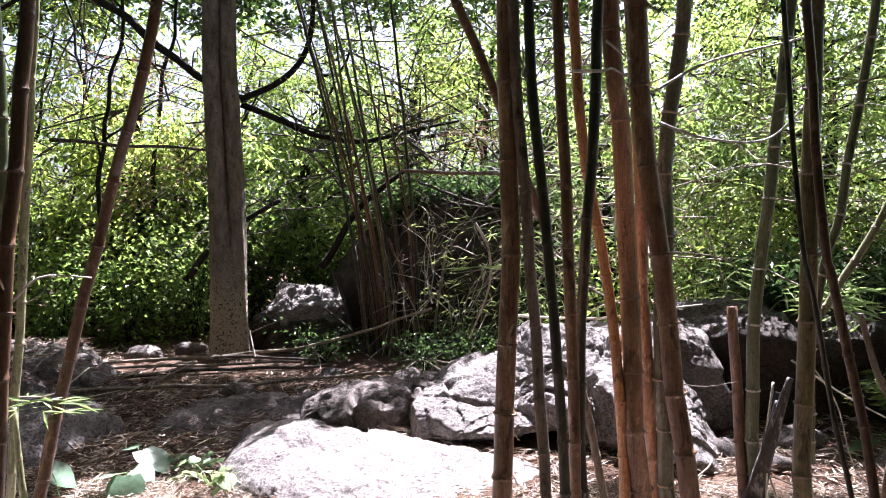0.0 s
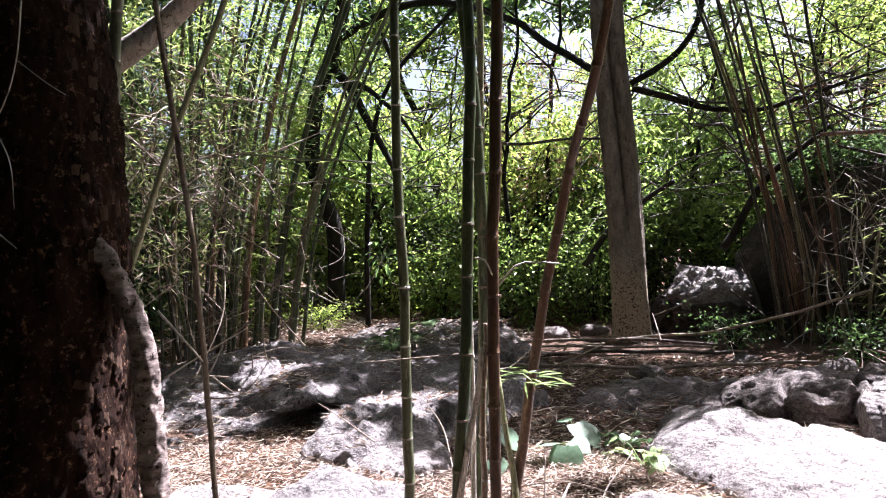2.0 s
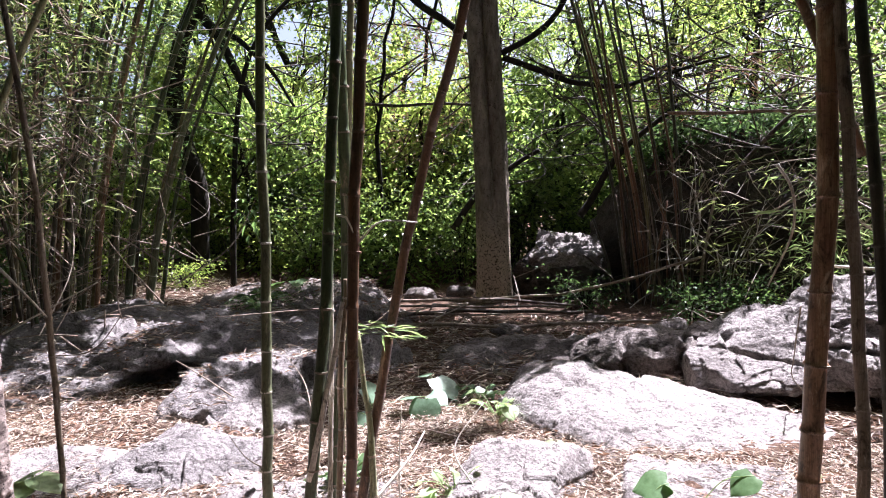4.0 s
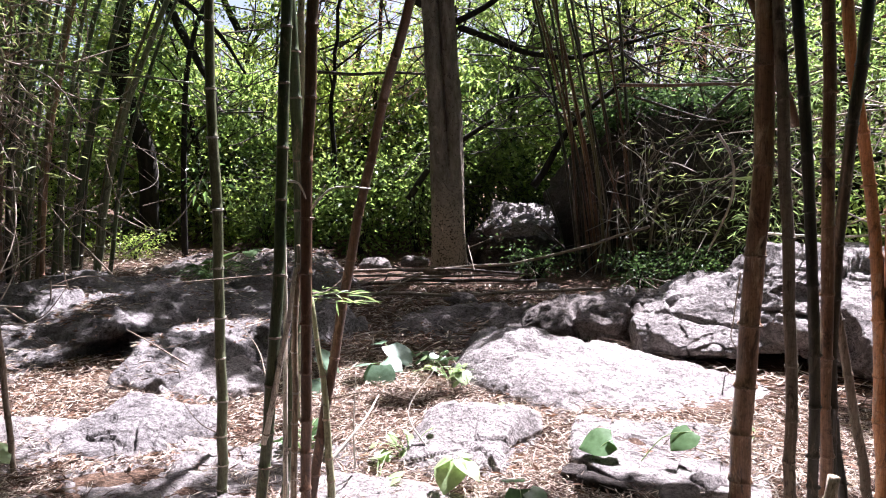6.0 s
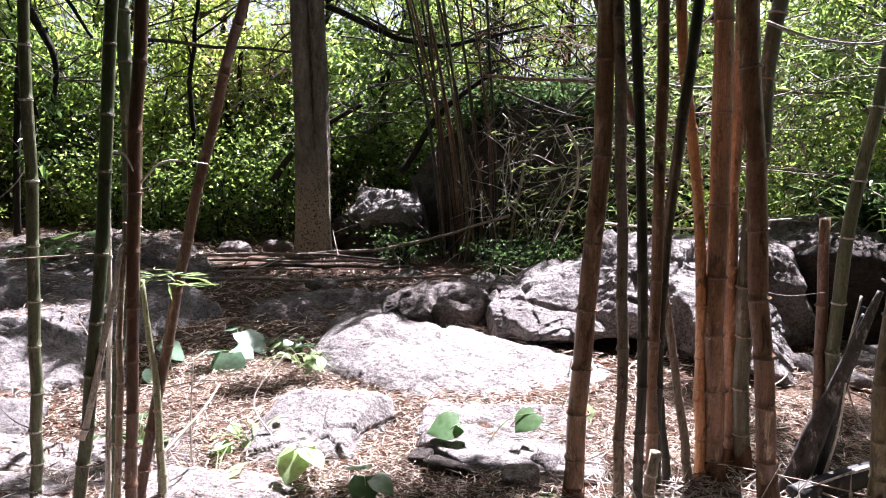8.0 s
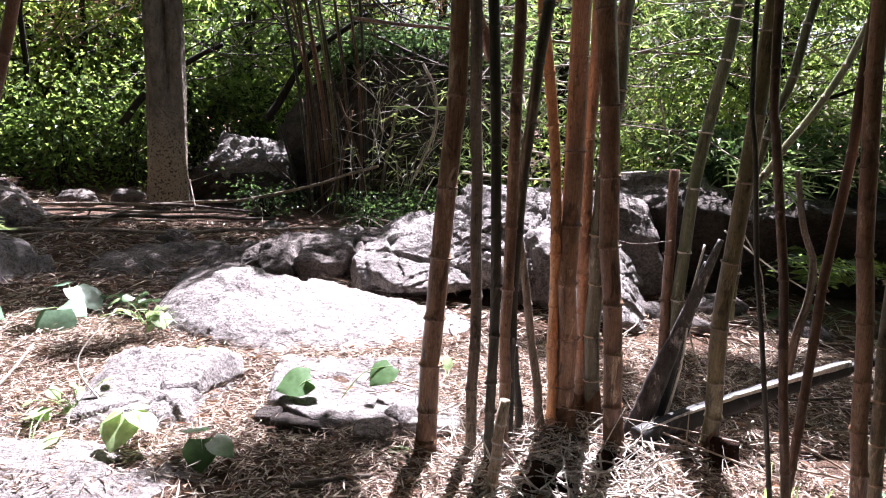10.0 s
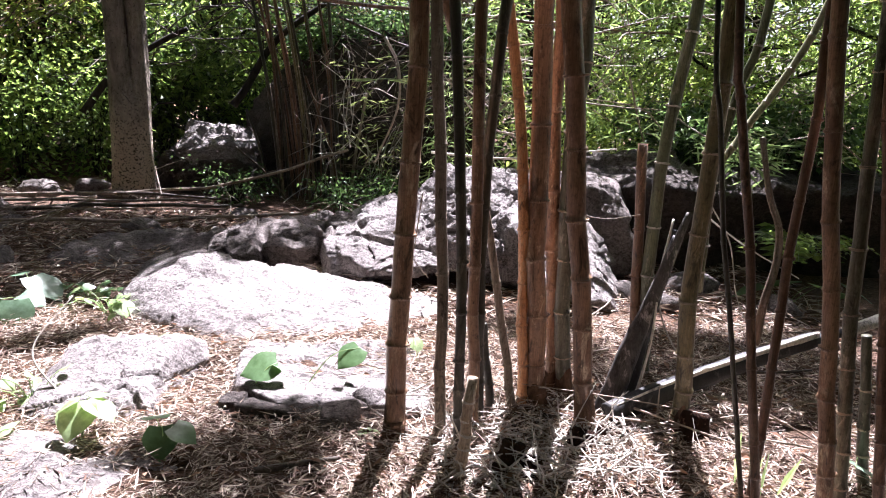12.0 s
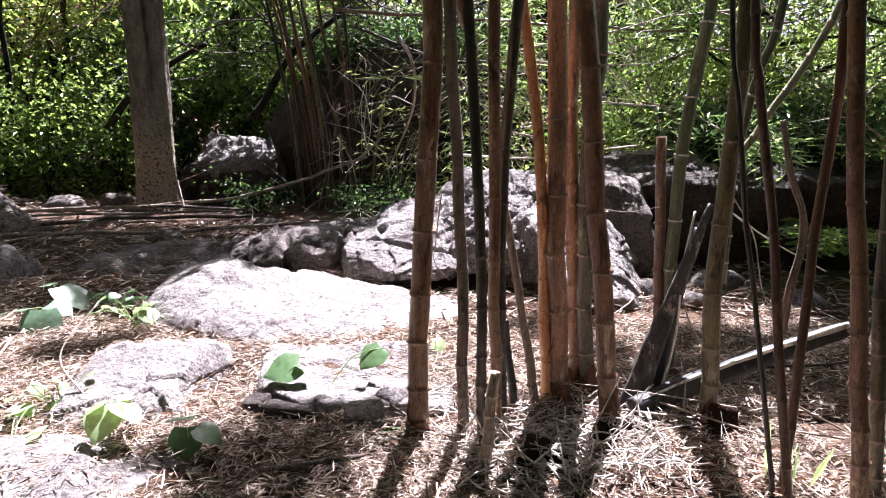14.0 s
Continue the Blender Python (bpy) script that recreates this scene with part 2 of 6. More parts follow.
def spline(pts, step=0.05):
    """Evenly close points on a smooth curve through the given ones."""
    p = [Vector(q) for q in pts]
    if len(p) == 2:
        p = [p[0], p[0].lerp(p[1], 0.5), p[1]]
    ext = [p[0] * 2 - p[1], *p, p[-1] * 2 - p[-2]]
    res = []
    for k in range(1, len(ext) - 2):
        a, b, c, d = ext[k - 1:k + 3]
        n = max(2, int((c - b).length / step))
        for j in range(n):
            u = j / n
            res.append(0.5 * (2 * b + (c - a) * u + (2 * a - 5 * b + 4 * c - d) * u * u + (3 * b - 3 * c + d - a) * u ** 3))
    res.append(p[-1])
    return res


def tube_data(path, radii, sides=8, cap=True, squash=None):
    """Vertices and quads of a tube along a path; squash(i, angle) scales the radius."""
    P = np.array([tuple(p) for p in path])
    T = np.gradient(P, axis=0)
    T /= np.linalg.norm(T, axis=1)[:, None] + 1e-9
    ref = np.array((0, 0, 1.0)) if abs(T[0][2]) < 0.9 else np.array((1.0, 0, 0))
    verts = []
    u = np.cross(T[0], ref)
    u /= np.linalg.norm(u)
    for i in range(len(P)):
        u = u - T[i] * (u @ T[i])
        u /= np.linalg.norm(u) + 1e-9
        w = np.cross(T[i], u)
        for s in range(sides):
            a = 2 * math.pi * s / sides
            r = radii[i] * (squash(i, a) if squash else 1)
            verts.append(P[i] + r * (math.cos(a) * u + math.sin(a) * w))
    faces = []
    for i in range(len(P) - 1):
        for s in range(sides):
            s2 = (s + 1) % sides
            faces.append((i * sides + s, i * sides + s2, (i + 1) * sides + s2, (i + 1) * sides + s))
    if cap:
        for i, c in ((0, P[0]), (len(P) - 1, P[-1])):
            verts.append(c)
            k = len(verts) - 1
            for s in range(0, sides, 2):
                a, b2, c2 = i * sides + s, i * sides + (s + 1) % sides, i * sides + (s + 2) % sides
                faces.append((k, c2, b2, a) if i == 0 else (k, a, b2, c2))
    return verts, faces


def join_data(items):
    V, Fs, off = [], [], 0
    for v, f in items:
        V.extend(v)
        Fs.extend([tuple(i + off for i in q) for q in f])
        off += len(v)
    return V, Fs


def tube(name, pts, r0, r1, material, parent=None, label="", sides=8, step=0.08, wobble=0.0, seed=0):
    path = spline(pts, step)
    n = len(path)
    if wobble:
        for i, p in enumerate(path):
            p += noise.noise_vector(p * 1.7 + Vector((seed, 0, 0))) * wobble
    rad = [r0 + (r1 - r0) * i / (n - 1) for i in range(n)]
    v, f = tube_data(path, rad, sides)
    return part(name, grid_mesh(name, v, f), material, parent, label)


def unit(v):
    return v / (np.linalg.norm(v, axis=1)[:, None] + 1e-9)


def leaf_data(pos, direc, length, width, rng, fold=0.25, droop=0.2):
    """Folded pointed leaves: six vertices, four triangles each."""
    n = len(pos)
    d = unit(direc)
    side = unit(np.cross(d, unit(rng.normal(size=(n, 3)) * 0.7 + np.array((0, 0, 1.0)))))
    nor = np.cross(side, d)
    L, W = np.broadcast_to(length, n)[:, None], np.broadcast_to(width, n)[:, None]
    b = pos
    m = pos + d * L * 0.42
    tip = pos + d * L - np.array((0, 0, 1.0)) * L * droop
    l = m + side * W * 0.5 + nor * W * fold
    r = m - side * W * 0.5 + nor * W * fold
    v = np.stack([b, l, tip, r], 1).reshape(-1, 3)
    k = np.arange(n)[:, None] * 4
    f = np.concatenate([k + np.array([[0, 2, 1]]), k + np.array([[0, 3, 2]])], 0)
    return v, f


def leaves(name, pos, direc, length, width, material, parent=None, label="", seed=0, fold=0.25, droop=0.2):
    rng = np.random.default_rng(seed)
    v, f = leaf_data(np.asarray(pos, float), np.asarray(direc, float), length, width, rng, fold, droop)
    ob = part(name, grid_mesh(name, v, f, False), material, parent, label)
    if parent is not None:
        ob["kind"] = "stuff"
    return ob


def height(x, y):
    """The ground's height: nearly level, rising a little towards the far rocks."""
    h = 0.05 * noise.noise(Vector((x * 0.5, y * 0.5, 3.1))) + 0.02 * noise.noise(Vector((x * 2.3, y * 2.3, 7.7)))
    far = max(0.0, y - 5.5)
    h += 0.05 * min(far, 3.0) + 0.035 * max(0.0, min(far - 3.0, 14))
    left = max(0.0, -x - 3.2)
    h += 0.03 * min(left, 6)
    return h


# ---- ground ----
def axis(lo, hi, fine, reach):
    a = list(np.arange(lo, hi + 1e-6, fine))
    s, p, q = fine, lo, hi
    while q < reach:
        s *= 1.25
        p, q = p - s, q + s
        a.insert(0, p)
        a.append(q)
    return a


gx, gy = axis(-7, 5, 0.1, 400), axis(0.0, 9.5, 0.1, 400)
gv = [(x, y, height(x, y) + 0.012 * noise.noise(Vector((x * 9, y * 9, 0)))) for y in gy for x in gx]
gn = len(gx)
gf = [(j * gn + i, j * gn + i + 1, (j + 1) * gn + i + 1, (j + 1) * gn + i) for j in range(len(gy) - 1) for i in range(gn - 1)]
ground = part("ground", grid_mesh("ground", gv, gf), SOIL)
tagged(ground, "brown forest soil covered with dry leaf litter", "ground", kind="structure")


# ---- rocks ----
def boulder(label, centre, dims, turn=0.0, material=None, seed=1, sub=5, power=2.6, rough=0.16, tilt=(0, 0), crack=None, planes=9):
    """A weathered stone: a rounded block with broken faces, ledges and pits."""
    bm = bmesh.new()
    bmesh.ops.create_icosphere(bm, subdivisions=sub, radius=1.0)
    off = Vector((seed * 13.7, seed * 5.3, seed * 9.1))
    dx, dy, dz = (d / 2 for d in dims)
    big = max(dims)
    rg = np.random.default_rng(seed)
    cuts = [(Vector(n).normalized(), d) for n, d in zip(rg.normal(size=(planes, 3)), rg.uniform(0.74, 0.98, planes))]
    for v in bm.verts:
        p = v.co.normalized()
        k = (abs(p.x) ** power + abs(p.y) ** power + abs(p.z) ** power) ** (-1 / power)
        for n, d in cuts:
            c = p.dot(n)
            if c > 0.05:
                k = min(k, d / c * 0.9 + k * 0.1)
        q = p * k
        n1 = noise.fractal(q * 1.1 + off, 1.0, 2.0, 3)
        cell = noise.voronoi(q * 1.6 + off)[0]
        facet = (cell[1] - cell[0])
        q = q * (1 + rough * n1 - rough * 0.5 * max(0, 0.28 - facet))
        w = Vector((q.x * dx, q.y * dy, q.z * dz))
        n2 = noise.fractal(w * 3.2 + off, 0.9, 2.1, 5)
        n3 = noise.ridged_multi_fractal(w * 5.0 + off, 1.0, 2.0, 4, 1.0, 2.0)
        n4 = noise.fractal(w * 9.0 + off, 0.8, 2.1, 4)
        w += p * (0.045 * n2 - 0.012 * n3 + 0.010 * n4) * min(1.2, big)
        if crack:
            for (cz, slope, deep, wide) in crack:
                line = cz + slope * w.x + 0.03 * noise.noise(w * 3 + off)
                g = math.exp(-((w.z - line) / wide) ** 2)
                w -= Vector((p.x, p.y, 0)) * deep * g
        v.co = w
    me = bpy.data.meshes.new("boulder")
    bm.to_mesh(me)
    bm.free()
    for f in me.polygons:
        f.use_smooth = True
    ob = part("boulder", me, material or ROCK)
    ob.matrix_world = pose(*centre, tilt[0], tilt[1], turn)
    return tagged(ob, label, "rock", "boulders on the forest floor")


def facet(g, f):
    """Small broken planes: each cell of the stone tilts and steps by chance."""
    site = noise.voronoi(g * f)[1][0]
    rnd = noise.cell_vector(site * 13.1) - Vector((0.5, 0.5, 0.5))
    return ((g * f - site).dot(rnd) + 0.5 * rnd.z) / f


def rock(label, centre, dims, faces, material=None, seed=1, sub=6, amp=0.03, chips=8, cracks=(), round_=34):
    """A broken stone: planes (a place on each, and its normal) cut from a rounded block, worn edges, ledges, pits and cracks (place, normal, reach, depth, width)."""
    C, half = Vector(centre), Vector(dims) / 2
    rg = np.random.default_rng(seed)
    off = Vector((seed * 13.7, seed * 5.3, seed * 9.1))
    cuts = []
    for place, n in faces:
        n = Vector(n).normalized()
        cuts.append((n, n.dot(Vector(place) - C)))
    for n in rg.normal(size=(chips, 3)):
        n = Vector(n).normalized()
        cuts.append((n, math.sqrt(sum((n[k] * half[k]) ** 2 for k in range(3))) * rg.uniform(0.86, 1.04)))
    bm = bmesh.new()
    bmesh.ops.create_icosphere(bm, subdivisions=sub, radius=1.0)
    for v in bm.verts:
        p = v.co.normalized()
        q = Vector((p.x * half.x, p.y * half.y, p.z * half.z))
        total = (abs(p.x) ** 5 + abs(p.y) ** 5 + abs(p.z) ** 5) ** (round_ / 5)
        for n, d in cuts:
            c = q.dot(n)
            if c > 1e-4:
                total += (c / d) ** round_
        w = q * total ** (-1 / round_)
        out = Vector((p.x / half.x, p.y / half.y, p.z / half.z)).normalized()
        g = C + w + off
        bed = Vector((g.x * 2.0, g.y * 2.0, g.z * 7.0))
        h = 1.0 * noise.fractal(g * 1.1, 1.0, 2.0, 3) + 0.55 * noise.fractal(g * 3.6, 0.9, 2.1, 5) + 0.30 * noise.fractal(g * 13, 0.8, 2.1, 4)
        ledge = noise.noise(bed)
        h += 0.55 * (round(ledge * 4) / 4 * 0.7 + ledge * 0.3) - 0.22 * noise.ridged_multi_fractal(g * 4.2, 1.0, 2.0, 3, 1.0, 2.0)
        h += 6.0 * facet(g, 2.3) + 6.5 * facet(g, 6.5)
        cell = noise.voronoi(g * 5.5)[0]
        h -= 1.1 * max(0.0, 0.16 - (cell[1] - cell[0])) * max(0.0, noise.noise(g * 1.7) + 0.2)
        w += out * amp * h
        for place, n, reach, deep, wide in cracks:
            u = C + w - Vector(place)
            gap = (u.dot(Vector(n).normalized()) + 0.05 * noise.noise(g * 5) + 0.015 * noise.noise(g * 17)) / wide
            w -= out * deep * math.exp(-gap * gap) * math.exp(-(u.length / reach) ** 4)
        v.co = w
    me = bpy.data.meshes.new("boulder")
    bm.to_mesh(me)
    bm.free()
    for f in me.polygons:
        f.use_smooth = True
    ob = part("boulder", me, material or ROCK)
    ob.matrix_world = pose(*centre)
    return tagged(ob, label, "rock", "boulders on the forest floor")


def pit(ob, spots):
    """Presses hollows into a stone: local place, radii across, along and up, depth."""
    for v in ob.data.vertices:
        for c, r, deep in spots:
            e = v.co - Vector(c)
            e += noise.noise_vector(v.co * 4.0) * 0.07
            d = math.sqrt((e.x / r[0]) ** 2 + (e.y / r[1]) ** 2 + (e.z / r[2]) ** 2)
            if d < 1.6:
                v.co += Vector((-0.30, 0.88, -0.12)) * deep * math.exp(-d ** 6)


# sunny slab in front, its top dipping towards the clump
rock("long low pale granite slab lying in the sun", (-0.45, 4.22, -0.30), (2.75, 2.5, 1.5),
     [((-0.50, 4.75, 0.185), (0.13, -0.13, 1)), ((-1.35, 4.85, 0.26), (-0.10, -0.05, 1)), ((-0.50, 4.98, 0.10), (0.24, 1, 0.30)), ((-1.50, 4.75, 0.08), (-1, -0.1, 0.55)), ((-1.20, 4.10, 0.04), (-0.6, -0.8, 0.8)),
      ((-0.50, 3.52, 0.0), (0.05, -1, 0.9)), ((0.85, 4.2, 0.0), (1, -0.1, 0.6))], ROCK, 3, 7, 0.024, 0, round_=12)
# the pile behind it: a cracked lower slab, the tall block on it, a dark gap under both
rock("split pale granite slab above a dark gap", (0.72, 5.45, 0.20), (1.9, 1.5, 0.75),
     [((0.45, 4.98, 0.19), (0.02, -0.52, 1)), ((0.45, 4.94, 0.15), (0.22, -1, 0.10)), ((0.6, 5.1, 0.10), (0.08, -0.16, -1)), ((-0.14, 5.05, 0.1), (-1, -0.35, 0.25)), ((0.0, 5.4, 0.36), (-0.6, -0.1, 1))], ROCK, 5, 7, 0.036, 4,
     [((0.30, 5.2, 0.32), (0.25, 0.5, 1), 0.5, 0.06, 0.016), ((0.12, 5.1, 0.2), (1, 0, 0.3), 0.3, 0.05, 0.015)])
rock("pale granite block stacked on a split slab", (1.25, 5.60, 0.36), (1.75, 1.6, 1.2),
     [((1.15, 4.98, 0.36), (0.0, -0.62, 1)), ((0.80, 5.25, 0.52), (-0.75, -0.45, 0.8)), ((1.1, 4.92, 0.30), (0.10, -1, 0.15)), ((1.20, 5.60, 0.84), (0.05, 0.1, 1)), ((1.80, 5.2, 0.45), (0.8, -0.45, 0.8)), ((1.3, 5.2, 0.14), (0.05, -0.25, -1))], ROCK, 8, 7, 0.040, 4,
     [((1.02, 5.05, 0.40), (0.08, 0.35, 1), 0.42, 0.10, 0.018)])
rock("sloping granite flank beside a stacked block", (1.55, 5.05, 0.12), (1.0, 1.5, 0.95),
     [((1.50, 4.55, 0.20), (0.22, -0.58, 1)), ((1.42, 4.42, 0.12), (0.1, -1, 0.1)), ((1.80, 4.75, 0.2), (1, -0.40, 0.85)), ((1.45, 4.7, 0.03), (-0.4, -0.4, -1)), ((1.16, 4.75, 0.2), (-1, -0.4, 0.3))], ROCK, 11, 7, 0.040, 5)
rock("dappled grey stone beside a stacked block", (2.02, 5.72, 0.36), (0.95, 0.8, 0.95),
     [((2.0, 5.55, 0.76), (0.2, -0.4, 1)), ((2.0, 5.35, 0.4), (-0.1, -1, 0.2)), ((2.32, 5.6, 0.4), (1, -0.3, 0.4))], ROCK_DUSTY, 14, 6, 0.035, 10)
boulder("dappled grey stone behind a split slab", (0.22, 5.95, 0.26), (1.0, 0.7, 0.44), 6, ROCK_DUSTY, seed=13, planes=12)
# stone set back in the gap, its dark colour standing for shadow
boulder("stone carrying a split slab, coloured dark for shadow", (1.05, 5.85, -0.1), (1.8, 0.7, 0.5), 0, ROCK_DARK, seed=12)
rock("low cracked pale stone in dry litter", (-1.03, 3.20, -0.10), (0.74, 0.90, 0.52),
     [((-1.10, 3.30, 0.14), (-0.06, -0.22, 1)), ((-1.0, 2.92, 0.05), (0.05, -1, 0.95)), ((-1.34, 3.15, 0.04), (-1, -0.2, 1)), ((-0.78, 3.15, 0.06), (1, -0.25, 0.7))], ROCK, 115, 7, 0.026, 6,
     [((-1.0, 3.02, 0.10), (0.12, 0.6, 1), 0.13, 0.012, 0.008)])
rock("low pale ledge flush with the litter", (-0.05, 3.24, -0.08), (0.95, 0.84, 0.34),
     [((-0.20, 2.98, 0.080), (0.06, 0.10, 1)), ((-0.34, 2.90, 0.05), (-0.35, -1, -0.05)), ((0.05, 2.86, 0.05), (0.10, -1, 0.1)), ((-0.48, 3.1, 0.05), (-1, -0.2, 0.4))], ROCK, 17, 7, 0.013, 4)
# two dark stones stand for the ledge front in shade
rock("broken stone under a pale ledge, coloured dark for its shaded front", (-0.31, 2.91, 0.02), (0.34, 0.20, 0.15), [((-0.31, 2.85, 0.068), (0.05, 0.1, 1)), ((-0.31, 2.82, 0.03), (-0.25, -1, -0.15)), ((-0.46, 2.9, 0.03), (-1, -0.3, 0.1))], ROCK_DARK, 18, 6, 0.012, 8)
rock("small stone at the end of a ledge, coloured dark for shade", (-0.46, 2.96, 0.015), (0.13, 0.14, 0.13), [((-0.46, 2.93, 0.065), (-0.2, -0.1, 1)), ((-0.46, 2.90, 0.03), (-0.3, -1, 0))], ROCK_DARK, 16, 5, 0.008, 8)
rock("small grey stone beside a bamboo base", (0.01, 2.82, 0.0), (0.17, 0.16, 0.17), [((0.0, 2.8, 0.068), (0.1, -0.25, 1)), ((0.0, 2.75, 0.03), (0.1, -1, 0.1))], ROCK_DUSTY, 19, 5, 0.008, 10)
boulder("grey stone behind a bamboo base", (0.13, 3.0, 0.02), (0.22, 0.2, 0.16), 60, ROCK, seed=20, sub=4)
rock("shaded dusty ledge behind the sunny slab", (-0.55, 5.85, 0.02), (1.5, 0.95, 0.62), [((-0.55, 5.6, 0.25), (0.05, -0.3, 1)), ((-0.55, 5.42, 0.12), (0.15, -1, 0.25))], ROCK_DUSTY, 22, 6, 0.045, 10,
     [((-0.7, 5.4, 0.15), (1, 0, 0.3), 0.4, 0.12, 0.03), ((-0.3, 5.4, 0.15), (1, 0, -0.2), 0.4, 0.10, 0.025)])
rock("shaded dusty ledge half buried in litter", (-1.55, 5.75, -0.08), (1.6, 1.1, 0.50), [((-1.5, 5.6, 0.07), (-0.06, -0.15, 1))], ROCK_DUSTY, 23, 6, 0.04, 8)
# one rock in two tones: dark for its shaded front, pale for its sunlit top
rock("block of rock beside a trunk, coloured dark for its shaded front", (-1.85, 8.95, 0.30), (1.35, 1.1, 0.95), [((-1.85, 8.5, 0.4), (0.05, -1, 0.1)), ((-1.85, 8.8, 0.62), (-0.05, -0.25, 1))], ROCK_DARK, 25, 6, 0.04, 8)
rock("slanting rock beside a trunk, coloured pale for its sunlit top", (-1.80, 9.05, 0.68), (1.02, 0.95, 0.60), [((-1.85, 8.75, 0.80), (-0.22, -0.50, 1)), ((-1.6, 8.85, 0.92), (0.45, -0.4, 1)), ((-1.8, 8.55, 0.6), (0, -1, 0.1))], ROCK, 27, 6, 0.055, 6)
# both huge boulders carry their deep shade in the rock colour
boulder("huge boulder coloured dark for shade under dead branches", (0.25, 9.85, 0.92), (3.9, 2.0, 2.6), 6, ROCK_DARK, seed=28, sub=6, rough=0.22)
rock("huge boulder coloured dark for deep shade", (3.85, 6.4, 0.25), (3.3, 2.0, 1.6), [((3.8, 6.0, 0.86), (0, -0.15, 1)), ((3.6, 5.55, 0.5), (0.05, -1, -0.25))], ROCK_DARK, 31, 6, 0.06, 8)
rock("dark boulder behind a charred pole", (2.55, 6.25, 0.45), (1.1, 1.1, 1.2), [((2.5, 6.0, 0.90), (-0.1, -0.3, 1)), ((2.5, 5.75, 0.5), (-0.1, -1, 0.1))], ROCK_DUSTY, 33, 6, 0.05, 10)
left_slab = rock("broad grey slab with a dark hollow", (-4.60, 4.60, -0.40), (4.4, 3.1, 1.7),
                 [((-4.4, 4.6, 0.28), (0.04, -0.05, 1)), ((-4.9, 3.95, 0.24), (0.0, -0.25, 1)), ((-3.95, 3.36, 0.12), (0.20, -1, 0.42)), ((-4.9, 3.20, 0.1), (-0.05, -1, 0.6)), ((-2.95, 4.35, 0.10), (0.9, -0.25, 0.75))], ROCK_GREY, 36, 7, 0.055, 4)
hollow = Vector((-3.97, 3.40, 0.10)) - left_slab.location
pit(left_slab, [(hollow, (0.31, 0.8, 0.27), 0.8), (hollow + Vector((-0.32, 0.03, 0.12)), (0.18, 0.4, 0.09), 0.30)])
rock("rounded pale shoulder of the grey slab", (-2.98, 3.74, -0.14), (0.80, 0.80, 0.56), [((-3.0, 3.6, 0.10), (0.1, -0.30, 1)), ((-3.0, 3.42, 0.03), (0.1, -1, 0.7))], ROCK, 37, 6, 0.030, 6)
low_slab = rock("low grey slab in dappled shade", (-4.75, 6.75, 0.0), (3.6, 2.0, 0.9), [((-4.8, 6.4, 0.27), (-0.10, -0.16, 1)), ((-5.9, 6.4, 0.16), (-0.5, -0.3, 1)), ((-3.6, 6.3, 0.2), (0.5, -0.5, 1))], ROCK_DUSTY, 38, 6, 0.05, 6)
rock("low angular grey stone in sunny litter", (-2.85, 2.75, -0.10), (0.95, 0.98, 0.52),
     [((-2.95, 2.85, 0.125), (-0.22, -0.12, 1)), ((-2.70, 2.80, 0.11), (0.40, -0.22, 1)), ((-2.90, 2.45, 0.03), (-0.1, -1, 0.9)), ((-3.24, 2.65, 0.03), (-1, -0.3, 0.7)), ((-2.48, 2.80, 0.03), (1, -0.2, 0.7))], ROCK_GREY, 41, 7, 0.030, 6,
     [((-3.14, 2.55, 0.06), (1, 0.5, -0.2), 0.08, 0.05, 0.016), ((-2.76, 2.68, 0.12), (1, 0.5, 0.2), 0.16, 0.03, 0.010), ((-2.95, 2.6, 0.09), (0.2, 0.5, 1), 0.25, 0.02, 0.010)])
boulder("flat pale stone near a dark trunk", (-2.45, 2.75, -0.07), (0.7, 0.5, 0.25), -20, ROCK, seed=42)
# pale stones in white ground; the one at (0.0, 3.52) stands for sunlit litter
FLATS = [(-1.25, 2.36, 1.05, 0.75), (-2.30, 2.30, 1.3, 0.75), (-1.85, 2.85, 0.8, 0.5), (-3.45, 2.50, 1.0, 0.7), (0.0, 3.52, 1.1, 0.5), (-0.75, 2.45, 0.7, 0.4)]
flats = [rock("flat pale stone flush with the litter, bright as sunlit ground", (x, y, height(x, y) - 0.05), (w, d, 0.22), [((x, y, height(x, y) + 0.02), (0.03, -0.04, 1))], ROCK, 45 + k, 6, 0.022, 4) for k, (x, y, w, d) in enumerate(FLATS)]
boulder("low stone in dry litter", (-2.15, 2.75, -0.01), (0.26, 0.2, 0.12), 0, ROCK, seed=43, sub=4)
for k, (x, y, s) in enumerate([(-3.6, 8.2, 0.5), (-3.2, 8.6, 0.4), (-4.3, 8.0, 0.6), (-2.0, 6.6, 0.4), (-1.2, 7.3, 0.35), (-0.4, 7.2, 0.45), (0.3, 7.3, 0.5), (2.2, 4.6, 0.3), (2.6, 5.0, 0.45), (3.1, 4.6, 0.35), (2.0, 4.9, 0.4)]):
    boulder("small dusty stone among dry leaves", (x, y, height(x, y) + 0.02), (s, s * 0.8, s * 0.55), k * 50, ROCK_DUSTY, seed=50 + k, sub=3)


# ---- trees ----
def fluted(depth, turns=2, twist=0.0):
    return lambda i, a: 1 + depth * math.cos(turns * a + twist * i) + 0.04 * math.sin(5 * a + i * 0.13) + 0.03 * math.sin(9 * a - i * 0.21)


